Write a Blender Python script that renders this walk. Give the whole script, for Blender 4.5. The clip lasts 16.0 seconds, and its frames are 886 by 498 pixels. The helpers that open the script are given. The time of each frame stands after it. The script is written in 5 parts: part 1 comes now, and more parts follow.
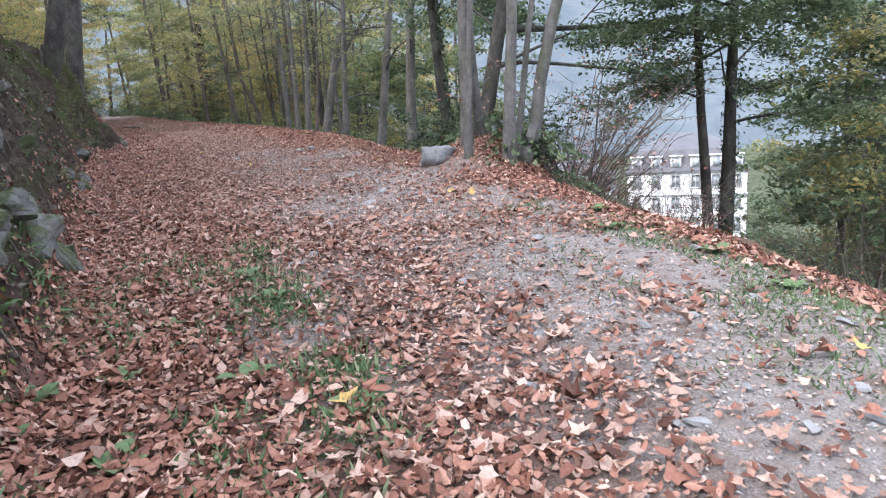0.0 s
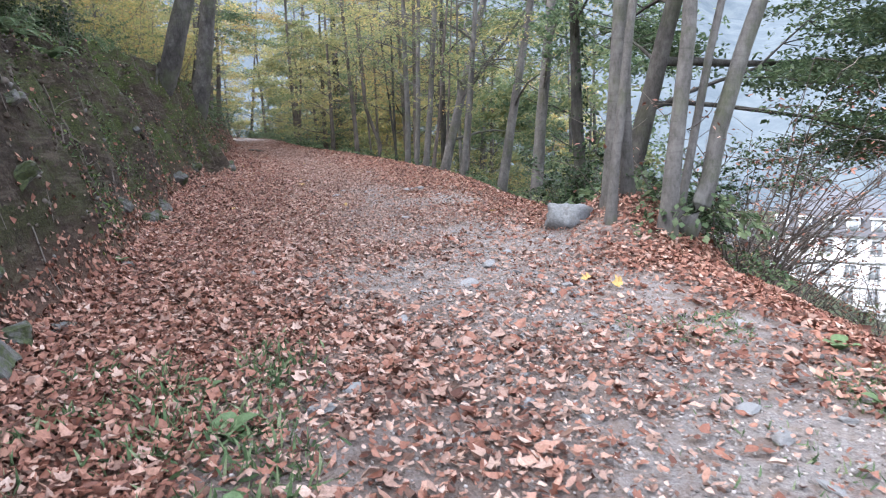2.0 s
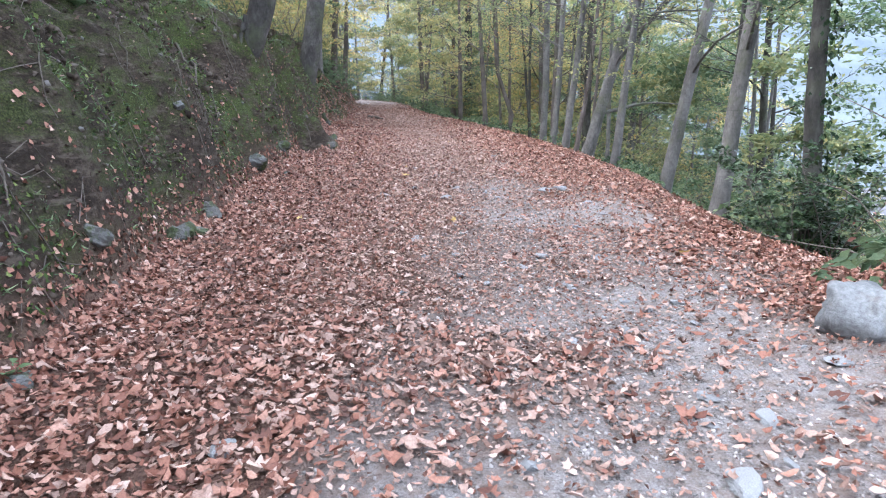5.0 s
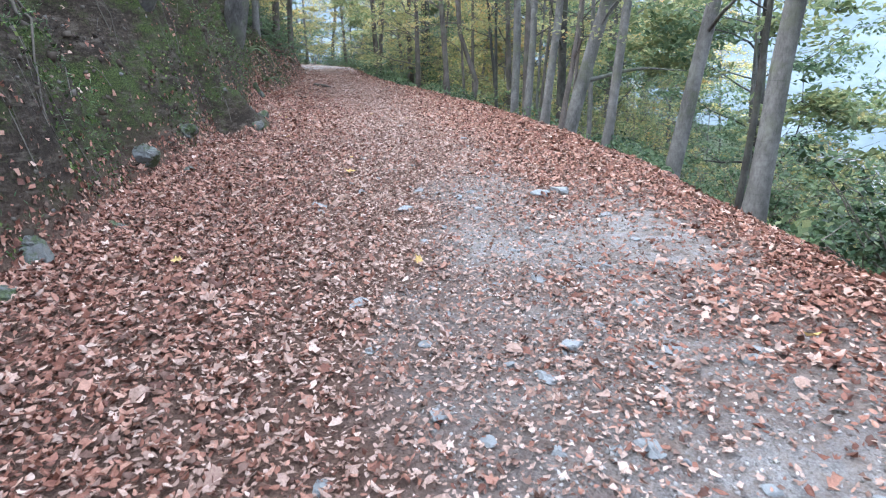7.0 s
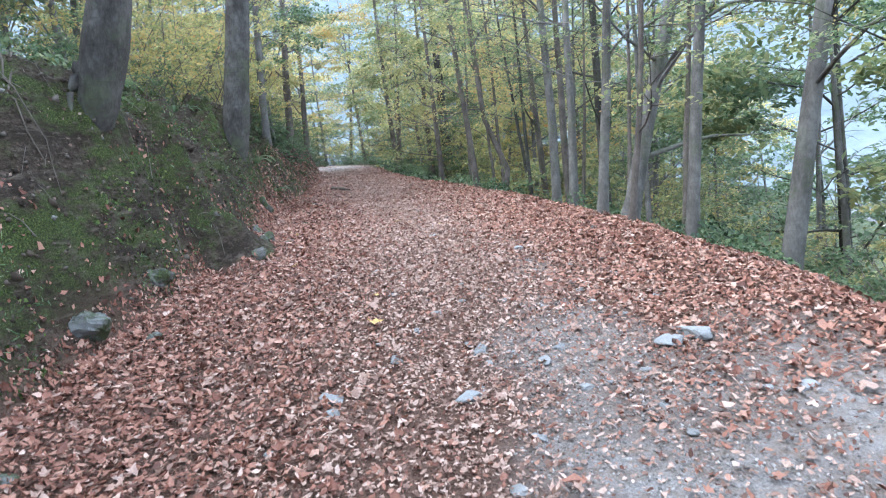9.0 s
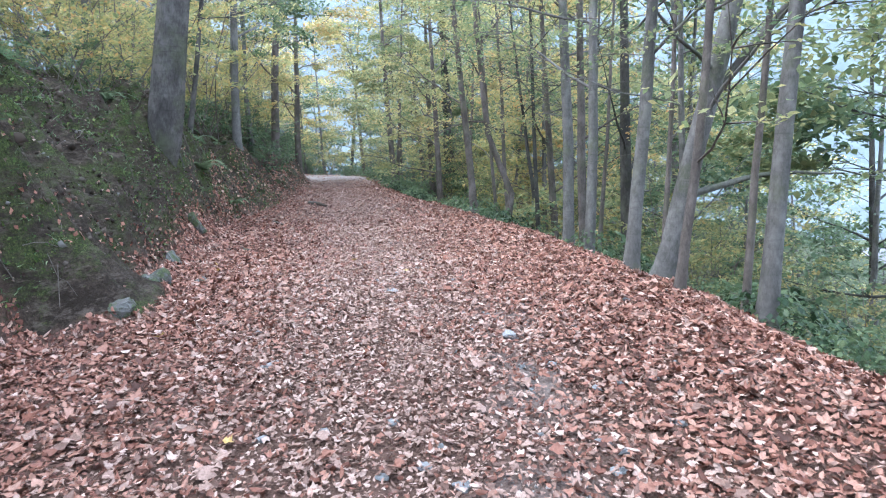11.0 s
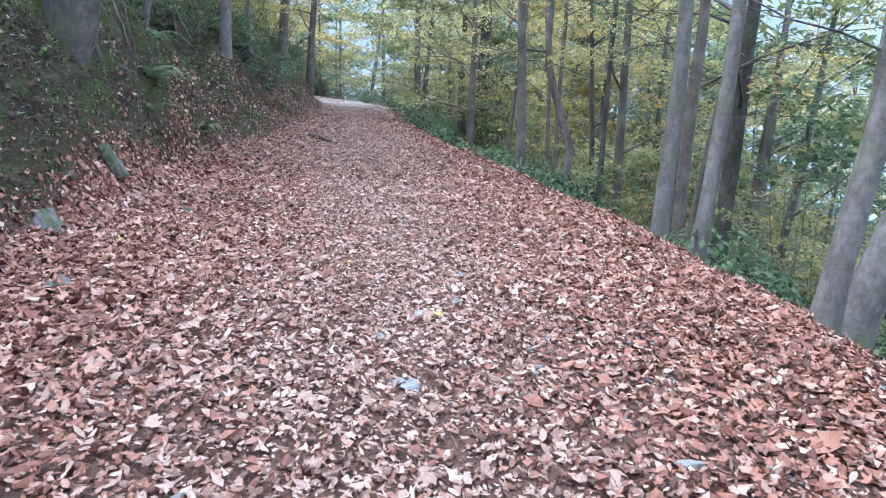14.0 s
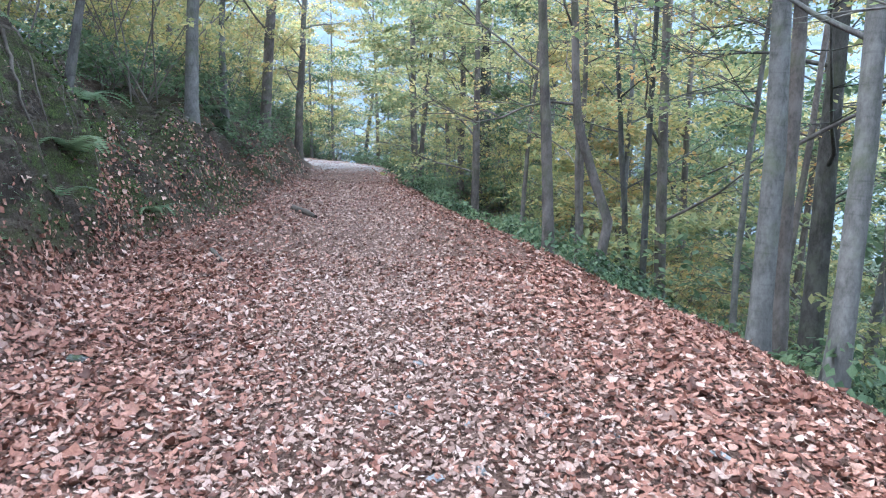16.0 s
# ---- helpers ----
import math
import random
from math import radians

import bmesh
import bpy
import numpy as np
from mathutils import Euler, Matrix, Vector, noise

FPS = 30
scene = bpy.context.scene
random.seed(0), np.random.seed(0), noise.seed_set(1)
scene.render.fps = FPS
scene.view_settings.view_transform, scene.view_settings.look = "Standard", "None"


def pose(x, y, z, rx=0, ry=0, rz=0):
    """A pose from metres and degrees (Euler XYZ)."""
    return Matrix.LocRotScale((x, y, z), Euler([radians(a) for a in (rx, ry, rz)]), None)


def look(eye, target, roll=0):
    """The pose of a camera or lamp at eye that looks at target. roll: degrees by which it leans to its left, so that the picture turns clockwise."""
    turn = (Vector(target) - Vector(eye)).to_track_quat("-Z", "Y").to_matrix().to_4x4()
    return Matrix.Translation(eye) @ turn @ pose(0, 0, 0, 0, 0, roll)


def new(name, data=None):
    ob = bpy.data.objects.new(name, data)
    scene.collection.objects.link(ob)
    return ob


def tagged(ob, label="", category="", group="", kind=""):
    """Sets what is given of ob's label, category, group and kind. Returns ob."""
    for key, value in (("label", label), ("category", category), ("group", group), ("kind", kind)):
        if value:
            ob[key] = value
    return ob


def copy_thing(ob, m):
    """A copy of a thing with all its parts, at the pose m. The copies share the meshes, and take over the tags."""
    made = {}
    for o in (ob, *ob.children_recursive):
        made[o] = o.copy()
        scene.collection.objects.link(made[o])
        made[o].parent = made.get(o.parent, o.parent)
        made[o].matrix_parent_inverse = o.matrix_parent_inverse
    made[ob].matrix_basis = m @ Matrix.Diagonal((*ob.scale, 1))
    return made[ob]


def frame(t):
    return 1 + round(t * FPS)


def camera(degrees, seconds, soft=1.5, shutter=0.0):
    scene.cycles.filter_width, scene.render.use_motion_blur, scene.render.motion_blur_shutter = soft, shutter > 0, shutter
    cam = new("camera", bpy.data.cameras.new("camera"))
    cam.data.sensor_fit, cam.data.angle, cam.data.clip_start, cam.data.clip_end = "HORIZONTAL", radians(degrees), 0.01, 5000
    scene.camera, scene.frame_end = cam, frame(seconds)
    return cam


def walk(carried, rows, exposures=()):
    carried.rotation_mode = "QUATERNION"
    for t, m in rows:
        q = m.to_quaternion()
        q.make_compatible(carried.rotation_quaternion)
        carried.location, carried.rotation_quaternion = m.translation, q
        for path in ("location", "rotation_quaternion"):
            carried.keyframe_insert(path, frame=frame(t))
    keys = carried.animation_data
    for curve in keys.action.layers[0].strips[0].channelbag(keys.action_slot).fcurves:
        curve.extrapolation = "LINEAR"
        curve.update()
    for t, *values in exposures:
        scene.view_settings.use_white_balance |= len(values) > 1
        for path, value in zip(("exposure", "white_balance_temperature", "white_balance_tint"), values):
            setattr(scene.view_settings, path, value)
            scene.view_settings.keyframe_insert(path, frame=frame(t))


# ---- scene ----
cam = camera(69, 16.0, soft=1.1, shutter=0.12)

PATH = [
    (0, (-0.399, 0.508, 1.495), (2.692, 9.809, -0.490), -3.91),
    (0.5, (-0.210, 1.025, 1.535), (2.738, 10.284, -0.828), -0.39),
    (1, (0.011, 1.525, 1.550), (2.384, 11.013, -0.536), -0.57),
    (1.5, (0.111, 2.062, 1.543), (2.058, 11.753, 0.029), 2.08),
    (2, (0.225, 2.636, 1.608), (1.614, 12.442, 0.224), -0.21),
    (2.5, (0.321, 3.168, 1.637), (0.518, 13.116, 0.642), -2.06),
    (3, (0.339, 3.674, 1.701), (0.244, 13.596, 0.458), 0.84),
    (3.5, (0.376, 4.201, 1.735), (0.037, 14.137, 0.659), -0.54),
    (3.7, (0.378, 4.402, 1.774), (-0.238, 14.347, 0.921), -2.29),
    (5.8, (0.431, 7.151, 2.028), (-0.047, 16.823, -0.469), 3.03),
    (6, (0.417, 7.420, 2.033), (-0.018, 17.130, -0.318), 1.90),
    (6.5, (0.378, 7.985, 2.073), (-0.025, 17.707, -0.236), -0.24),
    (7, (0.268, 8.641, 2.116), (0.363, 18.328, -0.363), 0.91),
    (7.5, (0.172, 9.256, 2.173), (0.108, 19.025, 0.033), -0.51),
    (8, (0.014, 9.849, 2.240), (0.423, 19.600, 0.060), 1.49),
    (8.5, (-0.034, 10.456, 2.234), (-0.170, 20.350, 0.787), -2.65),
    (9, (0.001, 11.066, 2.287), (-0.319, 20.989, 1.096), -4.80),
    (9.2, (-0.023, 11.320, 2.326), (-0.131, 21.274, 1.370), 0.29),
    (11.3, (0.377, 14.426, 2.422), (-0.023, 24.371, 1.453), -1.20),
    (11.5, (0.330, 14.673, 2.407), (-0.230, 24.611, 1.445), 0.46),
    (12, (0.192, 15.288, 2.469), (-0.309, 25.228, 1.501), -0.52),
    (12.5, (0.100, 15.885, 2.512), (-0.547, 25.833, 1.734), -2.33),
    (12.9, (0.037, 16.409, 2.517), (0.341, 26.300, 1.077), 4.32),
    (13, (-0.001, 16.517, 2.552), (0.283, 26.359, 0.802), 1.13),
    (13.5, (-0.079, 17.076, 2.572), (-0.274, 26.936, 0.912), 3.48),
    (14, (-0.169, 17.698, 2.595), (-0.670, 27.491, 0.637), 4.64),
    (14.5, (-0.272, 18.266, 2.644), (-0.732, 28.040, 0.581), 3.92),
    (15, (-0.371, 18.886, 2.707), (-1.203, 28.728, 1.145), 1.34),
    (15.5, (-0.481, 19.502, 2.785), (-0.985, 29.398, 1.437), 2.58),
    (16, (-0.565, 20.119, 2.807), (-1.085, 30.040, 1.667), 2.90),
]
walk(cam, [(t, look(eye, target, roll)) for t, eye, target, roll in PATH], [(0, 1.78, 6050, 13), (3.7, 2.3, 5950, 13), (5.8, 2.45, 5550, 9), (9, 2.47, 5450, 5), (12.5, 2.58, 5250, 9), (16, 2.64, 5150, 5)])

# ---- world and sun: soft overcast daylight ----
SUN_UP, SUN_ROUND = radians(52), radians(262)
world = bpy.data.worlds.new("overcast_sky")
scene.world = world
world.use_nodes = True
wn, wl = world.node_tree.nodes, world.node_tree.links
wn.clear()
sky = wn.new("ShaderNodeTexSky")
sky.sky_type, sky.sun_disc = "NISHITA", False
sky.sun_elevation, sky.sun_rotation = SUN_UP, SUN_ROUND
sky.air_density, sky.dust_density, sky.ozone_density = 1.0, 4.0, 1.0
veil = wn.new("ShaderNodeMix")
veil.data_type = "RGBA"
veil.inputs["Factor"].default_value = 0.65
veil.inputs["B"].default_value = (9.0, 9.4, 10.0, 1)
back = wn.new("ShaderNodeBackground")
back.inputs["Strength"].default_value = 0.15
wout = wn.new("ShaderNodeOutputWorld")
wl.new(sky.outputs["Color"], veil.inputs["A"])
wl.new(veil.outputs["Result"], back.inputs["Color"])
wl.new(back.outputs["Background"], wout.inputs["Surface"])
sun = new("sun", bpy.data.lights.new("sun", "SUN"))
sun.data.energy, sun.data.angle, sun.data.color = 1.5, radians(32), (1.0, 0.96, 0.9)
sun.matrix_world = look((0, 0, 60), (-60 * math.cos(SUN_UP) * math.sin(SUN_ROUND) / math.sin(SUN_UP),
                                     -60 * math.cos(SUN_UP) * math.cos(SUN_ROUND) / math.sin(SUN_UP), 0))

# ---- materials ----


class Mat:
    """A node material with a principled shader and short ways to add nodes."""

    def __init__(self, name, rough=0.8, spec=0.3):
        self.m = bpy.data.materials.new(name)
        self.m.use_nodes = True
        self.t = self.m.node_tree
        self.b = self.t.nodes["Principled BSDF"]
        self.b.inputs["Roughness"].default_value = rough
        self.b.inputs["Specular IOR Level"].default_value = spec
        self.co = self.t.nodes.new("ShaderNodeTexCoord")
        self.geo = self.t.nodes.new("ShaderNodeNewGeometry")

    def link(self, a, b):
        self.t.links.new(a, b)

    def noise(self, scale, detail=4, rough=0.55, stretch=None, world=True):
        n = self.t.nodes.new("ShaderNodeTexNoise")
        n.inputs["Scale"].default_value = scale
        n.inputs["Detail"].default_value = detail
        n.inputs["Roughness"].default_value = rough
        src = self.geo.outputs["Position"] if world else self.co.outputs["Object"]
        if stretch:
            mp = self.t.nodes.new("ShaderNodeMapping")
            mp.inputs["Scale"].default_value = stretch
            self.link(src, mp.inputs["Vector"])
            src = mp.outputs["Vector"]
        self.link(src, n.inputs["Vector"])
        return n.outputs["Fac"]

    def ramp(self, fac, stops, mode="LINEAR"):
        r = self.t.nodes.new("ShaderNodeValToRGB")
        r.color_ramp.interpolation = mode
        el = r.color_ramp.elements
        while len(el) < len(stops):
            el.new(0.5)
        for e, (p, c) in zip(el, stops):
            e.position, e.color = p, (*c, 1)
        self.link(fac, r.inputs["Fac"])
        return r.outputs["Color"]

    def mix(self, fac, a, b, blend="MIX"):
        x = self.t.nodes.new("ShaderNodeMix")
        x.data_type, x.blend_type = "RGBA", blend
        for v, s in ((fac, "Factor"), (a, "A"), (b, "B")):
            if isinstance(v, (int, float)):
                x.inputs[s].default_value = v
            elif isinstance(v, tuple):
                x.inputs[s].default_value = (*v, 1)
            else:
                self.link(v, x.inputs[s])
        return x.outputs["Result"]

    def math(self, op, a, b=0.0):
        x = self.t.nodes.new("ShaderNodeMath")
        x.operation, x.use_clamp = op, True
        for n, v in enumerate((a, b)):
            if isinstance(v, (int, float)):
                x.inputs[n].default_value = v
            else:
                self.link(v, x.inputs[n])
        return x.outputs[0]

    def attr(self, name):
        a = self.t.nodes.new("ShaderNodeAttribute")
        a.attribute_name = name
        s = self.t.nodes.new("ShaderNodeSeparateColor")
        self.link(a.outputs["Color"], s.inputs["Color"])
        return s.outputs

    def island(self):
        return self.geo.outputs["Random Per Island"]

    def object_random(self):
        return self.t.nodes.new("ShaderNodeObjectInfo").outputs["Random"]

    def bump(self, fac, strength, distance):
        n = self.t.nodes.new("ShaderNodeBump")
        n.inputs["Strength"].default_value, n.inputs["Distance"].default_value = strength, distance
        self.link(fac, n.inputs["Height"])
        self.link(n.outputs["Normal"], self.b.inputs["Normal"])

    def done(self, colour):
        if isinstance(colour, tuple):
            self.b.inputs["Base Color"].default_value = (*colour, 1)
        else:
            self.link(colour, self.b.inputs["Base Color"])
        return self.m


def leaf_material(name, stops, through_light=0.35, rough=0.6, by_object=0.0):
    k = Mat(name, rough, 0.22)
    f = k.island()
    if by_object:
        f = k.math("ADD", k.math("MULTIPLY", f, 1 - by_object), k.math("MULTIPLY", k.object_random(), by_object))
    c = k.ramp(f, stops)
    c = k.mix(0.5, c, k.ramp(k.noise(90, 5, 0.7), [(0.35, (0.3, 0.26, 0.24)), (0.6, (1.05, 1.03, 1.0))]), "MULTIPLY")
    k.done(c)
    if through_light:
        tr = k.t.nodes.new("ShaderNodeBsdfTranslucent")
        ms = k.t.nodes.new("ShaderNodeMixShader")
        ms.inputs[0].default_value = through_light
        k.link(c, tr.inputs["Color"])
        k.link(k.b.outputs[0], ms.inputs[1])
        k.link(tr.outputs[0], ms.inputs[2])
        k.link(ms.outputs[0], k.t.nodes["Material Output"].inputs["Surface"])
    return k.m


def bark_material(name, dark, light, moss=0.3, marks=True):
    k = Mat(name, 0.9, 0.15)
    grain = k.noise(38, 6, 0.7, (1, 1, 0.4), world=False)
    patch = k.noise(4.5, 6, 0.68, (1, 1, 0.6), world=False)
    c = k.ramp(grain, [(0.22, dark), (0.78, light)])
    c = k.mix(k.ramp(patch, [(0.46, (0, 0, 0)), (0.6, (0.6, 0.6, 0.6))]), c, tuple(min(1, v * 1.15 + 0.02) for v in light))
    c = k.mix(k.ramp(k.noise(2.4, 6, 0.7, (1, 1, 0.35), world=False), [(0.5, (0, 0, 0)), (0.62, (0.65, 0.65, 0.65))]), c, tuple(v * 0.8 for v in dark))
    if marks:
        rings = k.noise(9, 3, 0.5, (0.35, 0.35, 3.5), world=False)
        c = k.mix(k.ramp(rings, [(0.58, (0, 0, 0)), (0.75, (0.35, 0.35, 0.35))]), c, tuple(v * 0.55 for v in dark))
    green = k.noise(1.7, 5, 0.65, world=False)
    c = k.mix(k.math("MULTIPLY", k.ramp(green, [(0.5, (0, 0, 0)), (0.68, (1, 1, 1))]), moss), c, (0.07, 0.085, 0.035))
    k.bump(grain, 0.55, 0.02)
    return k.done(c)


def ground_material():
    k = Mat("forest_floor", 0.95, 0.15)
    z = k.attr("zone")
    fine, mid, big = k.noise(55, 6, 0.7), k.noise(9, 5, 0.6), k.noise(0.8, 4, 0.6)
    # brown litter kept dark, painting shadow into the gaps between leaves
    litter = k.ramp(fine, [(0.3, (0.03, 0.018, 0.014)), (0.5, (0.11, 0.066, 0.05)), (0.7, (0.22, 0.14, 0.11))])
    litter = k.mix(k.ramp(mid, [(0.35, (0, 0, 0)), (0.7, (0.7, 0.7, 0.7))]), litter, (0.12, 0.072, 0.055))
    grit = k.ramp(k.noise(85, 6, 0.75), [(0.3, (0.11, 0.1, 0.097)), (0.5, (0.24, 0.222, 0.217)), (0.7, (0.39, 0.366, 0.36))])
    grit = k.mix(k.ramp(mid, [(0.42, (0, 0, 0)), (0.72, (0.75, 0.75, 0.75))]), grit, (0.21, 0.16, 0.13))
    grit = k.mix(k.ramp(k.noise(26, 4, 0.6), [(0.6, (0, 0, 0)), (0.7, (0.8, 0.8, 0.8))]), grit, (0.075, 0.06, 0.052))
    strata = (1, 0.3, 1.7)
    soil = k.ramp(k.noise(24, 7, 0.75), [(0.3, (0.010, 0.007, 0.0053)), (0.48, (0.034, 0.0245, 0.018)), (0.6, (0.066, 0.05, 0.038)), (0.75, (0.17, 0.138, 0.113))])
    soil = k.mix(k.ramp(k.noise(3, 5, 0.7, strata), [(0.42, (0, 0, 0)), (0.6, (0.8, 0.8, 0.8))]), soil, (0.02, 0.014, 0.0105))
    soil = k.mix(k.ramp(k.noise(7, 6, 0.75, strata), [(0.52, (0, 0, 0)), (0.62, (0.75, 0.75, 0.75))]), soil, (0.10, 0.08, 0.064))
    moss = k.ramp(k.noise(60, 6, 0.78), [(0.35, (0.006, 0.009, 0.003)), (0.5, (0.036, 0.05, 0.014)), (0.7, (0.145, 0.168, 0.05))])
    mossy = k.math("MULTIPLY", z[1], k.ramp(k.noise(1.5, 9, 0.76, (1, 0.55, 1.3)), [(0.465, (0, 0, 0)), (0.57, (0.95, 0.95, 0.95))]))
    c = k.mix(k.math("MULTIPLY", z[0], k.ramp(k.noise(5, 5, 0.65), [(0.3, (0.25, 0.25, 0.25)), (0.5, (1, 1, 1))])), litter, grit)
    c = k.mix(z[2], c, soil)
    c = k.mix(mossy, c, moss)
    meadow = k.ramp(k.noise(0.25, 6, 0.7), [(0.3, (0.03, 0.04, 0.022)), (0.55, (0.055, 0.064, 0.036)), (0.75, (0.10, 0.103, 0.06))])
    c = k.mix(k.attr("valley")[0], c, meadow)
    k.bump(k.mix(0.55, k.mix(0.5, fine, k.noise(14, 6, 0.7)), k.noise(5, 8, 0.72, (1, 0.5, 1.5))), 1.0, 0.11)
    return k.done(c)


def plain_material(name, a, b, scale=8, rough=0.8, spec=0.3, bump=0.3, depth=0.01):
    k = Mat(name, rough, spec)
    f = k.noise(scale, 6, 0.65, world=False)
    g = k.noise(scale * 0.17, 4, 0.6, world=False)
    c = k.mix(0.4, k.ramp(f, [(0.3, a), (0.7, b)]), k.ramp(g, [(0.35, a), (0.65, b)]))
    if bump:
        k.bump(f, bump, depth)
    return k.done(c)


def stone_material(name, a, b, moss=0.0):
    k = Mat(name, 0.85, 0.3)
    f = k.noise(28, 6, 0.7, world=False)
    c = k.ramp(f, [(0.3, a), (0.7, b)])
    c = k.mix(k.math("MULTIPLY", k.object_random(), 0.5), c, (0.15, 0.155, 0.16))
    c = k.mix(k.ramp(k.noise(7, 4), [(0.55, (0, 0, 0)), (0.7, (0.5, 0.5, 0.5))]), c, (0.10, 0.085, 0.07))
    if moss:
        green = k.ramp(k.noise(5, 7, 0.7), [(0.45, (0, 0, 0)), (0.55, (moss, moss, moss))])
        c = k.mix(green, c, k.ramp(k.noise(60, 4, 0.7), [(0.3, (0.012, 0.017, 0.007)), (0.7, (0.075, 0.095, 0.03))]))
    k.bump(f, 0.6, 0.015)
    return k.done(c)


M_GROUND = ground_material()
M_RUST = leaf_material("fallen_leaf_rust", [(0.0, (0.055, 0.024, 0.017)), (0.22, (0.135, 0.055, 0.038)), (0.5, (0.225, 0.1, 0.07)),
                                            (0.75, (0.31, 0.155, 0.112)), (0.93, (0.39, 0.232, 0.178)), (1.0, (0.48, 0.345, 0.285))], 0.12, 0.52)
M_PALE = leaf_material("fallen_leaf_pale", [(0.0, (0.12, 0.066, 0.05)), (0.3, (0.25, 0.157, 0.125)), (0.7, (0.365, 0.25, 0.207)), (1.0, (0.49, 0.37, 0.317))], 0.12, 0.55)
M_YELLOW = leaf_material("fallen_leaf_yellow", [(0.0, (0.40, 0.25, 0.08)), (1.0, (0.50, 0.37, 0.15))], 0.12, 0.55)
CROWN_STOPS = [(0.0, (0.10, 0.145, 0.075)), (0.35, (0.19, 0.23, 0.11)), (0.6, (0.32, 0.31, 0.14)), (0.83, (0.47, 0.375, 0.155)), (1.0, (0.50, 0.255, 0.10))]
M_CROWN = leaf_material("autumn_foliage", CROWN_STOPS, 0.55, 0.5, 0.55)
M_GREEN = leaf_material("green_foliage", [(0.0, (0.05, 0.09, 0.048)), (0.5, (0.11, 0.16, 0.085)), (0.85, (0.19, 0.235, 0.12)), (1.0, (0.33, 0.33, 0.15))], 0.5, 0.45, 0.3)
M_YGREEN = leaf_material("yellow_foliage", [(0.0, (0.19, 0.24, 0.11)), (0.45, (0.36, 0.355, 0.155)), (0.8, (0.53, 0.425, 0.17)), (1.0, (0.55, 0.30, 0.12))], 0.55, 0.5, 0.2)
M_IVY = leaf_material("dark_ivy", [(0.0, (0.012, 0.028, 0.012)), (0.6, (0.03, 0.06, 0.025)), (1.0, (0.075, 0.11, 0.045))], 0.2, 0.4)
M_GRASS = leaf_material("grass_blades", [(0.0, (0.06, 0.105, 0.05)), (0.6, (0.13, 0.20, 0.095)), (1.0, (0.26, 0.31, 0.18))], 0.3, 0.6)
M_BEECH = bark_material("grey_beech_bark", (0.048, 0.045, 0.043), (0.135, 0.128, 0.122), 0.55)
M_BROWN = bark_material("brown_bark", (0.04, 0.033, 0.03), (0.12, 0.102, 0.092), 0.5, False)
M_DUSK = bark_material("dark_grey_bark", (0.022, 0.02, 0.019), (0.095, 0.088, 0.083), 0.5)
M_DARK = bark_material("dark_bark", (0.018, 0.017, 0.016), (0.065, 0.06, 0.055), 0.3, False)
M_STONE = stone_material("slate_stone", (0.15, 0.152, 0.158), (0.34, 0.34, 0.345))
M_ROCK = stone_material("grey_rock", (0.06, 0.063, 0.068), (0.2, 0.206, 0.213))
M_MOSS = plain_material("moss_cushion", (0.010, 0.012, 0.009), (0.045, 0.055, 0.028), 30, 0.95, 0.1, 0.8, 0.03)
M_BANKSTONE = stone_material("mossy_bank_stone", (0.03, 0.028, 0.026), (0.15, 0.145, 0.138), 0.9)
M_DULL = leaf_material("dull_brown_leaf", [(0.0, (0.02, 0.014, 0.012)), (0.5, (0.065, 0.042, 0.033)), (0.85, (0.15, 0.098, 0.076)), (1.0, (0.30, 0.235, 0.19))], 0.1, 0.75)
M_MOSSLEAF = leaf_material("moss_tufts", [(0.0, (0.018, 0.03, 0.009)), (0.5, (0.05, 0.078, 0.02)), (0.85, (0.11, 0.145, 0.04)), (1.0, (0.19, 0.22, 0.08))], 0.15, 0.85)
M_TWIG = plain_material("dry_twig", (0.07, 0.058, 0.05), (0.16, 0.137, 0.122), 30, 0.9, 0.2)
M_ROOT = plain_material("root_wood", (0.04, 0.033, 0.027), (0.12, 0.1, 0.083), 25, 0.9, 0.2)

# ---- mesh tools ----
RNG = np.random.default_rng(7)


def link_mesh(name, verts, faces, material, parent=None, label="", smooth=False):
    """One mesh object from arrays; faces is an (n, k) array or a list of tuples."""
    me = bpy.data.meshes.new(name)
    verts = np.asarray(verts, float).reshape(-1, 3)
    if isinstance(faces, np.ndarray):
        n, k = faces.shape
        me.vertices.add(len(verts))
        me.vertices.foreach_set("co", verts.ravel().astype(np.float32))
        me.loops.add(n * k)
        me.loops.foreach_set("vertex_index", faces.ravel().astype(np.int32))
        me.polygons.add(n)
        me.polygons.foreach_set("loop_start", (np.arange(n) * k).astype(np.int32))
        me.update(calc_edges=True)
    else:
        me.from_pydata(verts.tolist(), [], faces)
        me.update()
    if smooth:
        me.polygons.foreach_set("use_smooth", np.ones(len(me.polygons), bool))
    me.materials.append(material)
    ob = new(name, me)
    if parent:
        ob.parent = parent
    if label:
        tagged(ob, label)
    return ob


def part(name, shape, material, parent, label="", smooth=True):
    return link_mesh(name, shape[0], shape[1], material, parent, label, smooth)


def anchor(name, place, label, category, group=""):
    ob = new(name)
    ob.location = place
    ob.empty_display_size = 0.1
    return tagged(ob, label, category, group)


LATTICE = RNG.random((4, 256, 256))


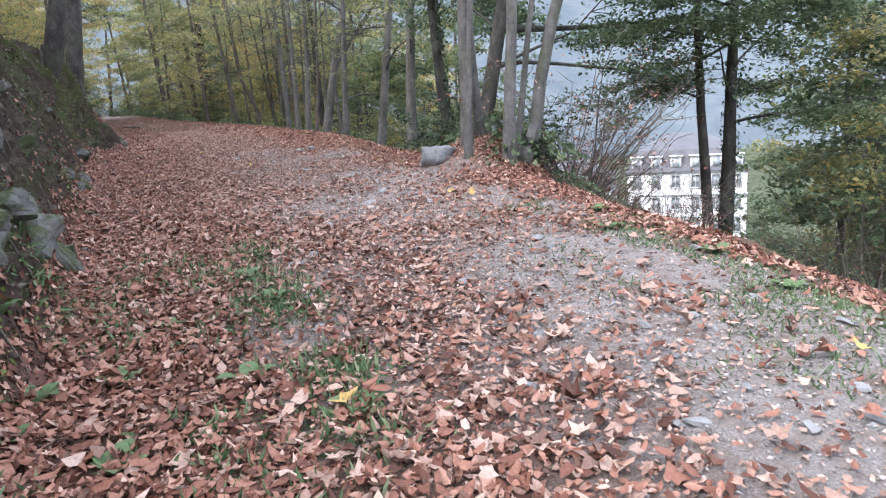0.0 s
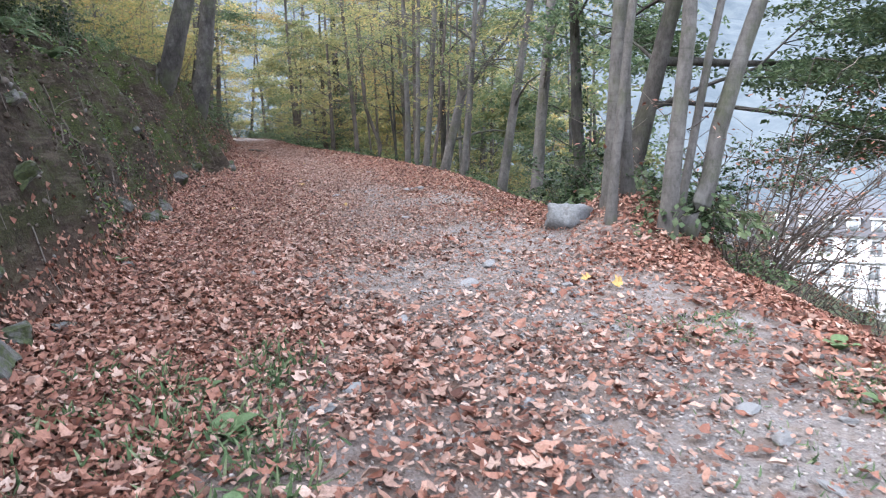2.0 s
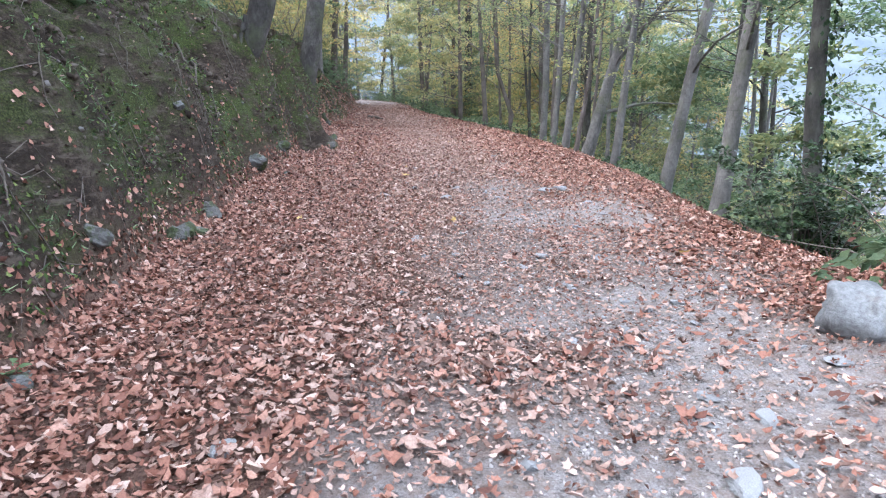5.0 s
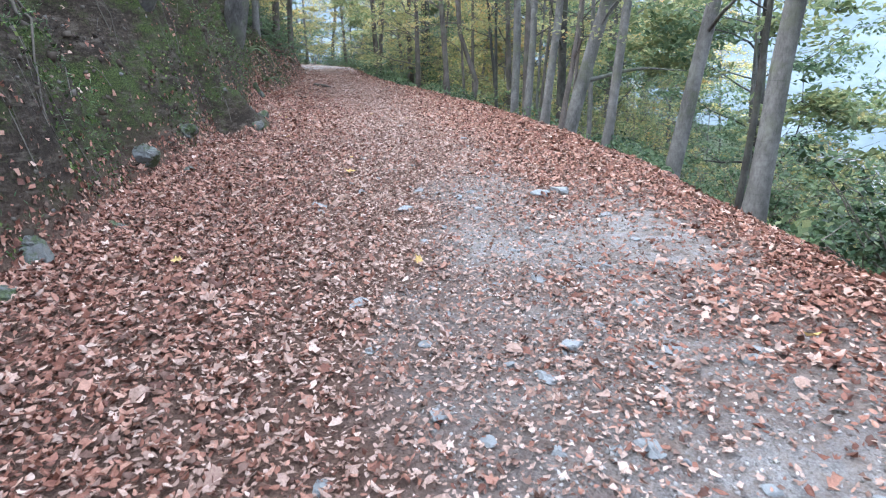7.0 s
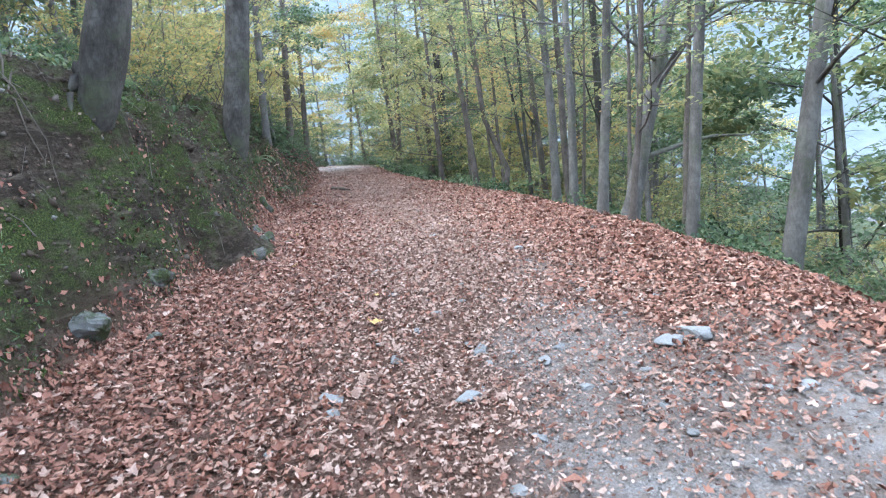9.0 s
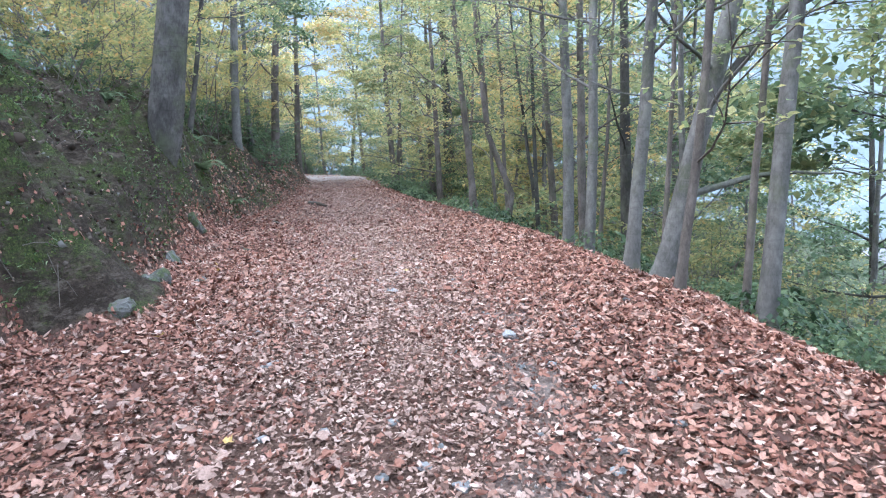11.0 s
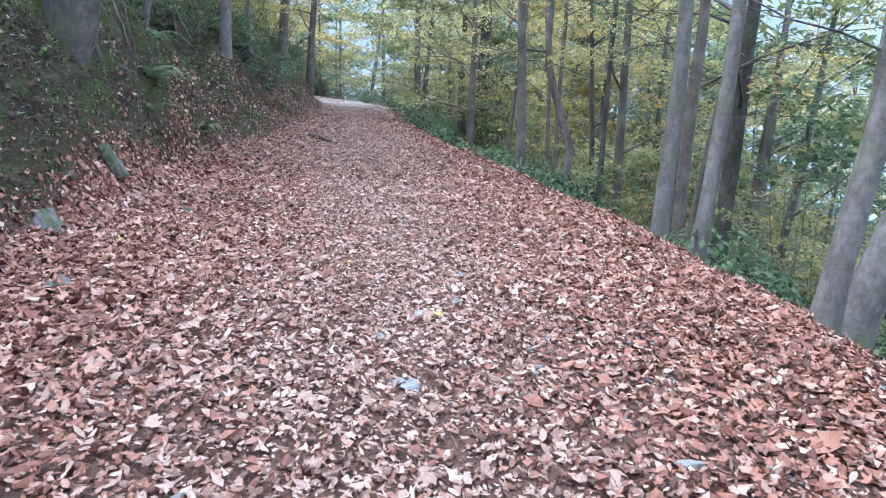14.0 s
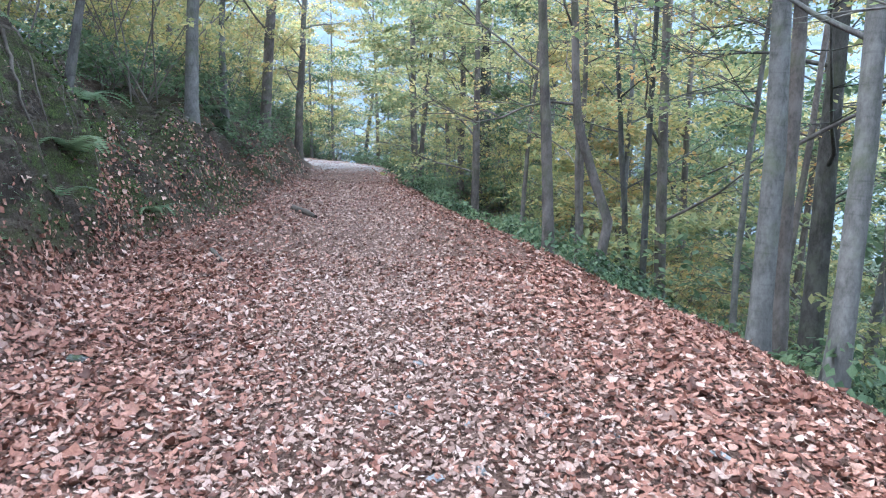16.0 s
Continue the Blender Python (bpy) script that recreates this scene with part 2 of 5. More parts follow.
def vnoise(x, y, scale, layer=0):
    """Smooth value noise in 0..1 on the plane."""
    x, y = np.asarray(x, float) * scale + 37.3, np.asarray(y, float) * scale + 11.7
    i, j = np.floor(x).astype(int), np.floor(y).astype(int)
    u, v = x - i, y - j
    u, v = u * u * (3 - 2 * u), v * v * (3 - 2 * v)
    g = LATTICE[layer]
    a, b, c, d = g[i % 256, j % 256], g[(i + 1) % 256, j % 256], g[i % 256, (j + 1) % 256], g[(i + 1) % 256, (j + 1) % 256]
    return (a * (1 - u) + b * u) * (1 - v) + (c * (1 - u) + d * u) * v


def fbm(x, y, scale, layer=0, octaves=4):
    return sum((vnoise(x, y, scale * 2**o, (layer + o) % 4) - 0.5) * 0.5**o for o in range(octaves))


def tube(points, radii, sides=10, wobble=0.0, rng=None):
    """A tapered tube through points, closed at the tip."""
    points, radii = np.asarray(points, float), np.asarray(radii, float)
    way = np.gradient(points, axis=0)
    way /= np.linalg.norm(way, axis=1)[:, None] + 1e-9
    ref = np.where(np.abs(way[:, 2:3]) > 0.9, np.array([[1.0, 0, 0]]), np.array([[0, 0, 1.0]]))
    a = np.cross(way, ref)
    a /= np.linalg.norm(a, axis=1)[:, None]
    b = np.cross(way, a)
    ang = np.linspace(0, 2 * np.pi, sides, endpoint=False)
    r = radii[:, None] * np.ones(sides)
    if wobble:
        r = r * (1 + wobble * (rng.random(r.shape) - 0.5)) * (1 + wobble * np.sin(ang * 2 + rng.random() * 6)[None])
    v = points[:, None] + r[..., None] * (np.cos(ang)[None, :, None] * a[:, None] + np.sin(ang)[None, :, None] * b[:, None])
    n = len(points)
    i, j = np.meshgrid(np.arange(n - 1), np.arange(sides), indexing="ij")
    f = np.stack([i * sides + j, i * sides + (j + 1) % sides, (i + 1) * sides + (j + 1) % sides, (i + 1) * sides + j], -1).reshape(-1, 4)
    return v.reshape(-1, 3), f


def join(shapes):
    verts, faces, at = [], [], 0
    for v, f in shapes:
        verts.append(np.asarray(v))
        faces.append(np.asarray(f) + at)
        at += len(v)
    return np.concatenate(verts), np.concatenate(faces)


def box_shape(lo, hi):
    (x, y, z), (X, Y, Z) = lo, hi
    v = np.array([(x, y, z), (X, y, z), (X, Y, z), (x, Y, z), (x, y, Z), (X, y, Z), (X, Y, Z), (x, Y, Z)], float)
    return v, np.array([(0, 3, 2, 1), (4, 5, 6, 7), (0, 1, 5, 4), (1, 2, 6, 5), (2, 3, 7, 6), (3, 0, 4, 7)])


def frames_of(yaw, tilt, roll):
    """Rotation matrices (n, 3, 3): roll about own x, tilt about y, then yaw about z."""
    cy, sy, ct, st, cr, sr = np.cos(yaw), np.sin(yaw), np.cos(tilt), np.sin(tilt), np.cos(roll), np.sin(roll)
    z, o = np.zeros_like(yaw), np.ones_like(yaw)
    Y = np.stack([np.stack([cy, -sy, z], -1), np.stack([sy, cy, z], -1), np.stack([z, z, o], -1)], -2)
    T = np.stack([np.stack([ct, z, st], -1), np.stack([z, o, z], -1), np.stack([-st, z, ct], -1)], -2)
    R = np.stack([np.stack([o, z, z], -1), np.stack([z, cr, -sr], -1), np.stack([z, sr, cr], -1)], -2)
    return Y @ T @ R


def scatter(template, faces, places, scales, turns):
    """Many copies of one small shape as one joined mesh."""
    n, k = len(places), template.shape[-2]
    t = template if template.ndim == 3 else template[None]
    v = np.einsum("nij,nkj->nki", turns, t * np.asarray(scales).reshape(n, 1, -1)) + places[:, None]
    f = faces[None] + (np.arange(n) * k)[:, None, None]
    return v.reshape(-1, 3), f.reshape(-1, faces.shape[1])


# a five-lobed fallen leaf about one unit long, a fan of triangles round its centre
LOBES = np.array([(-0.42, 0.0), (-0.34, 0.36), (-0.10, 0.26), (0.10, 0.46), (0.22, 0.2), (0.54, 0.0), (0.22, -0.2), (0.10, -0.46), (-0.10, -0.26), (-0.34, -0.36)])
LEAF_V = np.array([(0.0, 0.0, 0.0)] + [(x, y, 0) for x, y in LOBES])
LEAF_F = np.array([(0, i + 1, (i + 1) % 10 + 1) for i in range(10)])
# an oval leaf with a raised or sunk midrib
OVAL_V = np.array([(-0.5, 0.0, 0), (-0.22, 0.21, 0), (0.18, 0.22, 0), (0.5, 0.02, 0), (0.2, -0.2, 0), (-0.24, -0.2, 0)])
OVAL_F = np.array([(0, 3, 1), (1, 3, 2), (0, 4, 3), (0, 5, 4)])
SCRAP_V = np.array([(0.0, 0.0, 0.0), (-0.42, 0.0, 0), (-0.1, 0.4, 0), (0.48, 0.12, 0), (0.2, -0.38, 0)])
SCRAP_F = np.array([(0, 1, 2), (0, 2, 3), (0, 3, 4), (0, 4, 1)])
# a small pointed leaf folded along its rib
BLADE_V = np.array([(-0.5, 0, 0), (0.02, 0.27, 0.06), (0.5, 0, -0.04), (0.02, -0.27, 0.06)])
BLADE_F = np.array([(0, 2, 1), (0, 3, 2)])


def curled(n, rng, amount=0.3, outline=None):
    """n fallen leaves, each curled and torn its own way."""
    t = np.repeat((LEAF_V if outline is None else outline)[None], n, 0).copy()
    k = t.shape[1]
    r2 = t[..., 0] ** 2 + t[..., 1] ** 2
    cup, fold, twist = rng.normal(0.35, 0.8, (n, 1)), rng.normal(0, 0.9, (n, 1)), rng.normal(0, 1.0, (n, 1))
    t[..., 2] = amount * (cup * r2 * 2 + fold * np.abs(t[..., 1]) + twist * t[..., 0] * t[..., 1]) + rng.normal(0, 0.05, t.shape[:2])
    t[..., :2] *= rng.uniform(0.62, 1.1, (n, 1, 2)) * rng.uniform(0.8, 1.2, (n, k, 1))
    return t


# ---- the lie of the land ----
RISE_X, RISE_Y = 0.028, 0.064
FOOT_Y = [-40, 1, 3, 5, 7, 9, 11, 12.4, 13.6, 14.8, 16, 17, 18.3, 19.5, 21, 22.4, 25, 27, 28.5, 30, 34, 42, 49, 54, 60, 75, 120]
FOOT_X = [-3.5, -1.56, -1.51, -1.5, -1.78, -2.0, -2.5, -2.84, -2.8, -3.05, -3.29, -3.2, -3.2, -3.23, -3.38, -3.77, -4.07, -4.5, -4.79, -4.75, -5.15, -6.4, -8.4, -12.0, -21.0, -52.0, -140.0]
EDGE_Y = [-40, 2.8, 5, 8.6, 10, 12.6, 14, 16.5, 18, 21.5, 24.5, 27.5, 30, 33, 37, 42, 49, 54, 60, 75, 120]
EDGE_X = [2.7, 2.75, 3.05, 3.1, 3.5, 3.1, 3.0, 2.65, 2.5, 1.95, 1.6, 0.6, -0.05, -1.3, -2.4, -3.6, -5.2, -7.6, -14.5, -42, -128]
LEVEL_Y, LEVEL = [0, 3, 8, 11, 15, 18, 20, 23.5, 28], [0.08, 0.1, 0.09, 0.0, -0.03, 0.06, 0.06, -0.03, 0.0]


def bank_foot(y):
    return np.interp(y, FOOT_Y, FOOT_X) + 0.28 * fbm(y, 0 * y, 0.5, 1, 3)


def path_edge(y):
    return np.interp(y, EDGE_Y, EDGE_X) + 0.25 * fbm(y, 0 * y + 9, 0.45, 2, 3)


def height(x, y):
    x, y = np.broadcast_arrays(np.asarray(x, float), np.asarray(y, float))
    yc = np.clip(y, -60, 140)
    d = bank_foot(y) - x
    s = x - path_edge(y)
    z = RISE_X * np.clip(x, -8, 6) + RISE_Y * yc * np.exp(-np.clip(s - 5, 0, None) / 25) + np.interp(y, LEVEL_Y, LEVEL)
    low = np.interp(y, [-5, 20, 30, 45, 60], [1.0, 1.0, 0.92, 0.7, 0.55])
    bank = low * np.interp(d * np.interp(y, [26.6, 29.4, 33], [1.0, 0.45, 0.6]), [-0.25, 0, 0.16, 0.38, 0.65, 1.05, 1.6, 2.4, 3.6, 8, 40, 160, 400], [0, 0.07, 0.58, 1.28, 1.82, 2.25, 2.6, 2.9, 3.3, 5.2, 22, 75, 110])
    rough = np.clip(d / 0.5, 0, 1) * np.exp(-np.clip(d - 2.2, 0, None) / 3)
    bank = bank + rough * (0.8 * fbm(x * 1.2 + y * 0.3, y - x * 0.4 + z * 1.5, 0.55, 0, 5) + 0.46 * fbm(x * 1.4, y - x * 0.8, 2.0, 2, 4))
    gully = fbm(y + 0.35 * x, 0.3 * x, 1.3, 1, 4)
    crag = np.abs(fbm(1.5 * x + z, y - 0.8 * x, 2.6, 3, 4))
    bank = bank - rough * (0.55 * np.abs(gully) + 0.3 * crag - 0.1)
    drop = np.interp(s, [-0.3, 0.0, 0.5, 1.2, 3, 8, 18, 30, 60, 200, 330, 700, 1500], [0, -0.03, -0.18, -0.55, -1.65, -4.6, -10, -15.5, -21.5, -23, -20, -16, -10])
    drop = drop * (1 - np.interp(y, [40, 58], [0, 0.88]) * np.clip((75 - s) / 40, 0, 1))
    drop = drop + np.clip(s / 2, 0, 1) * 0.5 * fbm(x, y, 0.35, 1, 4) * np.exp(-np.clip(s - 20, 0, None) / 20)
    lumps = 0.05 * fbm(x, y, 1.1, 3, 3) + 0.02 * fbm(x, y, 5, 0, 2)
    track = np.exp(-((x - 1.1) / 1.1) ** 2) * -0.03
    knoll = 0.42 * np.exp(-((x - 3.5) / 0.75) ** 2 - ((y - 9.8) / 0.9) ** 2)
    knoll = knoll + (0.5 + 0.5 * fbm(x, y, 2.5, 3, 4)) * np.exp(-((x + 3.25) / 0.45) ** 4 - ((y - 20.0) / 0.75) ** 4)
    knoll = knoll + 0.95 * np.exp(-((x + 4.5) / 0.6) ** 2 - ((y - 24.0) / 1.2) ** 2) + 0.4 * np.exp(-((x + 3.9) / 0.5) ** 2 - ((y - 17.9) / 0.8) ** 2)
    return z + bank + drop + lumps + track + knoll


def slope_turn(x, y):
    """Tilt and roll that lay a thing on the ground at yaw 0."""
    e = 0.12
    gx, gy = (height(x + e, y) - height(x - e, y)) / (2 * e), (height(x, y + e) - height(x, y - e)) / (2 * e)
    nrm = np.stack([-gx, -gy, np.ones_like(gx)], -1)
    nrm /= np.linalg.norm(nrm, axis=-1)[..., None]
    a = np.stack([np.ones_like(gx), 0 * gx, gx], -1)
    a /= np.linalg.norm(a, axis=-1)[..., None]
    return np.stack([a, np.cross(nrm, a), nrm], -1)


def on_knoll(x, y):
    """The mossy hump that juts from the foot of the bank."""
    return np.hypot((x + 3.25) / 0.55, (y - 20.0) / 0.95) < 1


def bareness(x, y):
    """How far the gravel shows between the leaves, 0 to 1."""
    mid = np.interp(y, [0, 4, 8, 12, 16], [2.15, 1.8, 1.55, 1.3, 0.7])
    half = np.interp(y, [0, 4, 7, 12, 15, 18], [1.4, 1.35, 1.2, 0.85, 0.5, 0.15])
    amount = np.interp(y, [0, 4, 7, 10, 14, 17, 20], [1.0, 1.0, 0.92, 0.78, 0.6, 0.25, 0.0])
    g = amount * np.clip(1.7 - np.abs(x - mid) / half, 0, 1)
    slab = 0.85 * np.clip(1.4 - np.hypot((x - 2.05) / 0.6, (y - 13.9) / 1.6), 0, 1)
    slab2 = 0.6 * np.clip(1.4 - np.hypot((x - 2.2) / 0.7, (y - 11.2) / 0.9), 0, 1)
    far = 0.9 * np.clip((y - 45) / 4, 0, 1)
    g = np.maximum(np.maximum(g, far), np.maximum(slab, slab2 * 0.9))
    return np.clip(g + 0.9 * fbm(x, y, 0.9, 1, 4) * (g > 0.02), 0, 1)


def spread(lo, hi, step, grow):
    """Even steps between lo and hi, and ever longer ones out to the horizon."""
    inner = np.arange(lo, hi, step)
    out = step * np.cumsum(grow ** np.arange(1, 400))
    out = out[out < 2600]
    return np.concatenate([lo - out[::-1], inner, hi + out])


def make_ground():
    xs, ys = spread(-6.5, 5.0, 0.07, 1.1), spread(0, 33, 0.1, 1.09)
    X, Y = np.meshgrid(xs, ys)
    Z = height(X, Y)
    n, m = X.shape
    i, j = np.meshgrid(np.arange(n - 1), np.arange(m - 1), indexing="ij")
    f = np.stack([i * m + j, i * m + j + 1, (i + 1) * m + j + 1, (i + 1) * m + j], -1).reshape(-1, 4)
    ob = link_mesh("ground", np.stack([X, Y, Z], -1), f, M_GROUND, smooth=True)
    tagged(ob, "leaf-strewn woodland ground with gravel path and mossy earth bank", "ground", kind="structure")
    d, s = bank_foot(Y) - X, X - path_edge(Y)
    zone = np.zeros((n, m, 4), np.float32)
    zone[..., 0] = bareness(X, Y) * (s < 0.3) * (d < 0)
    zone[..., 1] = np.clip(d / 0.2, 0, 1) * np.interp(Y, [3, 8, 12, 16, 27, 30], [0.6, 0.5, 0.8, 1, 1, 0.5]) + 0.7 * np.clip(s / 1.5, 0, 1)
    zone[..., 2] = np.clip((d + 0.05) / 0.2, 0, 1) * np.clip(1 - (d - 2.2) / 2.0, 0.15, 1)
    hump = on_knoll(X, Y)
    zone[..., 1] = np.where(hump, 1, zone[..., 1])
    zone[..., 2] = np.where(hump, 1, zone[..., 2])
    zone[..., 3] = 1
    a = ob.data.attributes.new("zone", "FLOAT_COLOR", "POINT")
    a.data.foreach_set("color", zone.ravel())
    a = ob.data.attributes.new("valley", "FLOAT_COLOR", "POINT")
    v = np.clip((s - 12) / 12, 0, 1)
    a.data.foreach_set("color", np.stack([v, v, v, v * 0 + 1], -1).astype(np.float32).ravel())
    return ob


make_ground()

# ---- fallen leaves ----


OUTLINES = {"lobed": (LEAF_V, LEAF_F), "oval": (OVAL_V, OVAL_F), "scrap": (SCRAP_V, SCRAP_F)}


def lay_leaves(x, y, size, rng, lift=0.03, loose=0.3, kind="oval"):
    n = len(x)
    z = height(x, y) + rng.uniform(0.002, lift, n)
    turn = slope_turn(x, y) @ frames_of(rng.uniform(0, 6.28, n), rng.normal(0, loose, n), rng.normal(0, loose, n))
    outline, faces = OUTLINES[kind]
    shape = curled(n, rng, 0.42, outline)
    return scatter(shape, faces, np.stack([x, y, z], -1), np.asarray(size).reshape(n, 1), turn)


def litter_points(n, y0, y1, rng, margin=0.9):
    y = rng.uniform(y0, y1, n)
    lo, hi = bank_foot(y) - np.interp(y, [26.5, 29], [0.08, 0.8]), path_edge(y) + margin
    return lo + (hi - lo) * rng.random(n), y


def make_litter():
    rng = np.random.default_rng(11)
    xs, ys = [], []
    for n, y0, y1 in ((54000, 0.2, 6), (110000, 6, 17), (112000, 17, 28), (30000, 28, 40), (6000, 40, 56)):
        x, y = litter_points(n, y0, y1, rng)
        keep = rng.random(n) > np.interp(y, [6, 10], [0.95, 0.84]) * bareness(x, y)
        keep &= ~on_knoll(x, y)
        xs.append(x[keep]), ys.append(y[keep])
    x, y = np.concatenate(xs), np.concatenate(ys)
    mid = np.interp(y, [0, 8, 16, 24, 34, 50], [1.2, 0.8, 0.1, -1.0, -3.4, -7.0])
    worn = np.exp(-((x - mid) / np.interp(y, [0, 10, 20, 50], [1.5, 1.35, 1.1, 1.6])) ** 2)
    pale = rng.random(len(x)) < np.interp(y, [3, 12], [0.05, 0.10]) + np.interp(y, [3, 12], [0.3, 0.62]) * worn
    size = (0.03 + 0.055 * rng.random(len(x)) ** 1.6) * np.where(rng.random(len(x)) < 0.08, 1.3, 1.0) * np.interp(y, [2, 7], [1.1, 0.95]) * (1 - 0.3 * worn * (y > 10)) * np.interp(y, [0, 16, 20, 30, 50], [1, 1, 1.12, 1.2, 1.5])
    lift = 0.05
    for name, pick, mat, label in (("leaf_litter", ~pale, M_RUST, "thick carpet of rust-brown fallen leaves on the path"),
                                   ("leaf_litter", pale, M_PALE, "pale dry trodden leaves strewn over the path")):
        near, far = pick & (y < 27), pick & (y >= 27)
        lobed = near & (rng.random(len(x)) < 0.16)
        oval = near & ~lobed
        shape = join([lay_leaves(x[lobed], y[lobed], size[lobed] * 1.25, rng, lift, 0.3, "lobed"), lay_leaves(x[oval], y[oval], size[oval], rng, lift, 0.33),
                      lay_leaves(x[far], y[far], size[far], rng, lift, 0.33, "scrap")])
        ob = part(name, shape, mat, None, smooth=False)
        tagged(ob, label, "fallen leaves", kind="stuff")
    # small trodden scraps of leaf in the middle of the path
    n = 30000
    y = rng.uniform(0.3, 34, n)
    x = np.interp(y, [0, 8, 16, 24, 34], [1.5, 0.9, 0.15, -1.0, -3.4]) + rng.normal(0, 0.85, n)
    ob = part("leaf_litter", lay_leaves(x, y, rng.uniform(0.015, 0.045, n), rng, 0.035, 0.3, "scrap"), M_PALE, None, smooth=False)
    tagged(ob, "small trodden scraps of pale leaf on the path", "fallen leaves", kind="stuff")
    # leaves caught on the bank and down the far slope
    n = 9000
    y = rng.uniform(0, 45, n)
    d = rng.exponential(0.9, n)
    x = bank_foot(y) - d
    keep = vnoise(x * 1.3, y, 0.9, 2) > np.interp(y, [0, 5, 8, 12, 25, 28], [0.3, 0.38, 0.5, 0.64, 0.62, 0.5])
    ob = part("leaf_litter", lay_leaves(x[keep], y[keep], rng.uniform(0.03, 0.085, keep.sum()), rng, 0.015, 0.25, "scrap"), M_RUST, None, smooth=False)
    tagged(ob, "brown fallen leaves caught on the earth bank", "fallen leaves", kind="stuff")
    n = 13000
    y = rng.uniform(0.5, 34, n)
    x = bank_foot(y) - rng.uniform(0.0, 2.3, n)
    ob = part("leaf_litter", lay_leaves(x, y, rng.uniform(0.015, 0.055, n), rng, 0.02, 0.5, "scrap"), M_DULL, None, smooth=False)
    tagged(ob, "dull brown leaf scraps and bark bits on the bank", "fallen leaves", kind="stuff")
    n = 6500
    y = rng.uniform(0.5, 30, n)
    x = bank_foot(y) + 0.2 - np.abs(rng.normal(0, 0.2, n))
    x = np.where(on_knoll(x, y), x + 1.0, x)
    ob = part("leaf_litter", lay_leaves(x, y, rng.uniform(0.04, 0.09, n), rng, 0.04, 0.4, "scrap"), M_RUST, None, smooth=False)
    tagged(ob, "rust-brown leaves piled along the foot of the bank", "fallen leaves", kind="stuff")
    n = 42000
    y = rng.uniform(1, 33, n)
    x = bank_foot(y) - rng.uniform(0.0, 2.4, n)
    keep = fbm(x * 1.1, y - 0.4 * x, 0.75, 2, 5) > np.interp(y, [1, 5, 10, 14, 24, 30], [0.0, 0.05, 0.1, -0.02, -0.04, 0.12])
    x, y = x[keep], y[keep]
    n = len(x)
    turn = slope_turn(x, y) @ frames_of(rng.uniform(0, 6.28, n), rng.normal(0, 0.7, n), rng.normal(0, 0.7, n))
    ob = part("moss", scatter(BLADE_V * (1, 1.2, 1), BLADE_F, np.stack([x, y, height(x, y) + 0.008], -1), rng.uniform(0.025, 0.07, (n, 1)), turn), M_MOSSLEAF, None, smooth=False)
    tagged(ob, "olive-green moss and creeping leaves on the bank", "moss", kind="stuff")
    y = rng.uniform(-1, 45, 7000)
    x = path_edge(y) + rng.exponential(1.3, 7000)
    ob = part("leaf_litter", lay_leaves(x, y, rng.uniform(0.06, 0.12, 7000), rng, 0.03, 0.45, "scrap"), M_RUST, None, smooth=False)
    tagged(ob, "brown fallen leaves on the wooded slope", "fallen leaves", kind="stuff")


make_litter()

# ---- trees ----


def sprays(origins, ways, lengths, per, size, rng, droop=0.25):
    """Flat fans of small leaves along twigs, as one joined mesh."""
    n = len(origins)
    s = rng.random((n, per)) ** 0.8
    side = np.stack([-ways[:, 1], ways[:, 0], np.zeros(n)], -1)
    side /= np.linalg.norm(side, axis=1)[:, None] + 1e-9
    out = rng.uniform(-1, 1, (n, per)) * 0.42 * (1.08 - s * 0.75)
    p = origins[:, None] + lengths[:, None, None] * (s[..., None] * ways[:, None] + out[..., None] * side[:, None])
    p[..., 2] += rng.normal(0, 0.05, (n, per)) * lengths[:, None] - droop * lengths[:, None] * s**2
    p = p.reshape(-1, 3)
    k = len(p)
    turn = frames_of(rng.uniform(0, 6.28, k), rng.normal(0.15, 0.45, k), rng.normal(0, 0.45, k))
    return scatter(BLADE_V, BLADE_F, p, (rng.uniform(0.7, 1.3, k) * size).reshape(-1, 1), turn)


def curve_points(start, way, length, rng, n=7, bend=0.12, lift=0.0):
    pts = [np.asarray(start, float)]
    way = np.asarray(way, float) / np.linalg.norm(way)
    for _ in range(n - 1):
        way = way + rng.normal(0, bend, 3) + np.array([0, 0, lift])
        way /= np.linalg.norm(way)
        pts.append(pts[-1] + way * length / (n - 1))
    return np.array(pts)


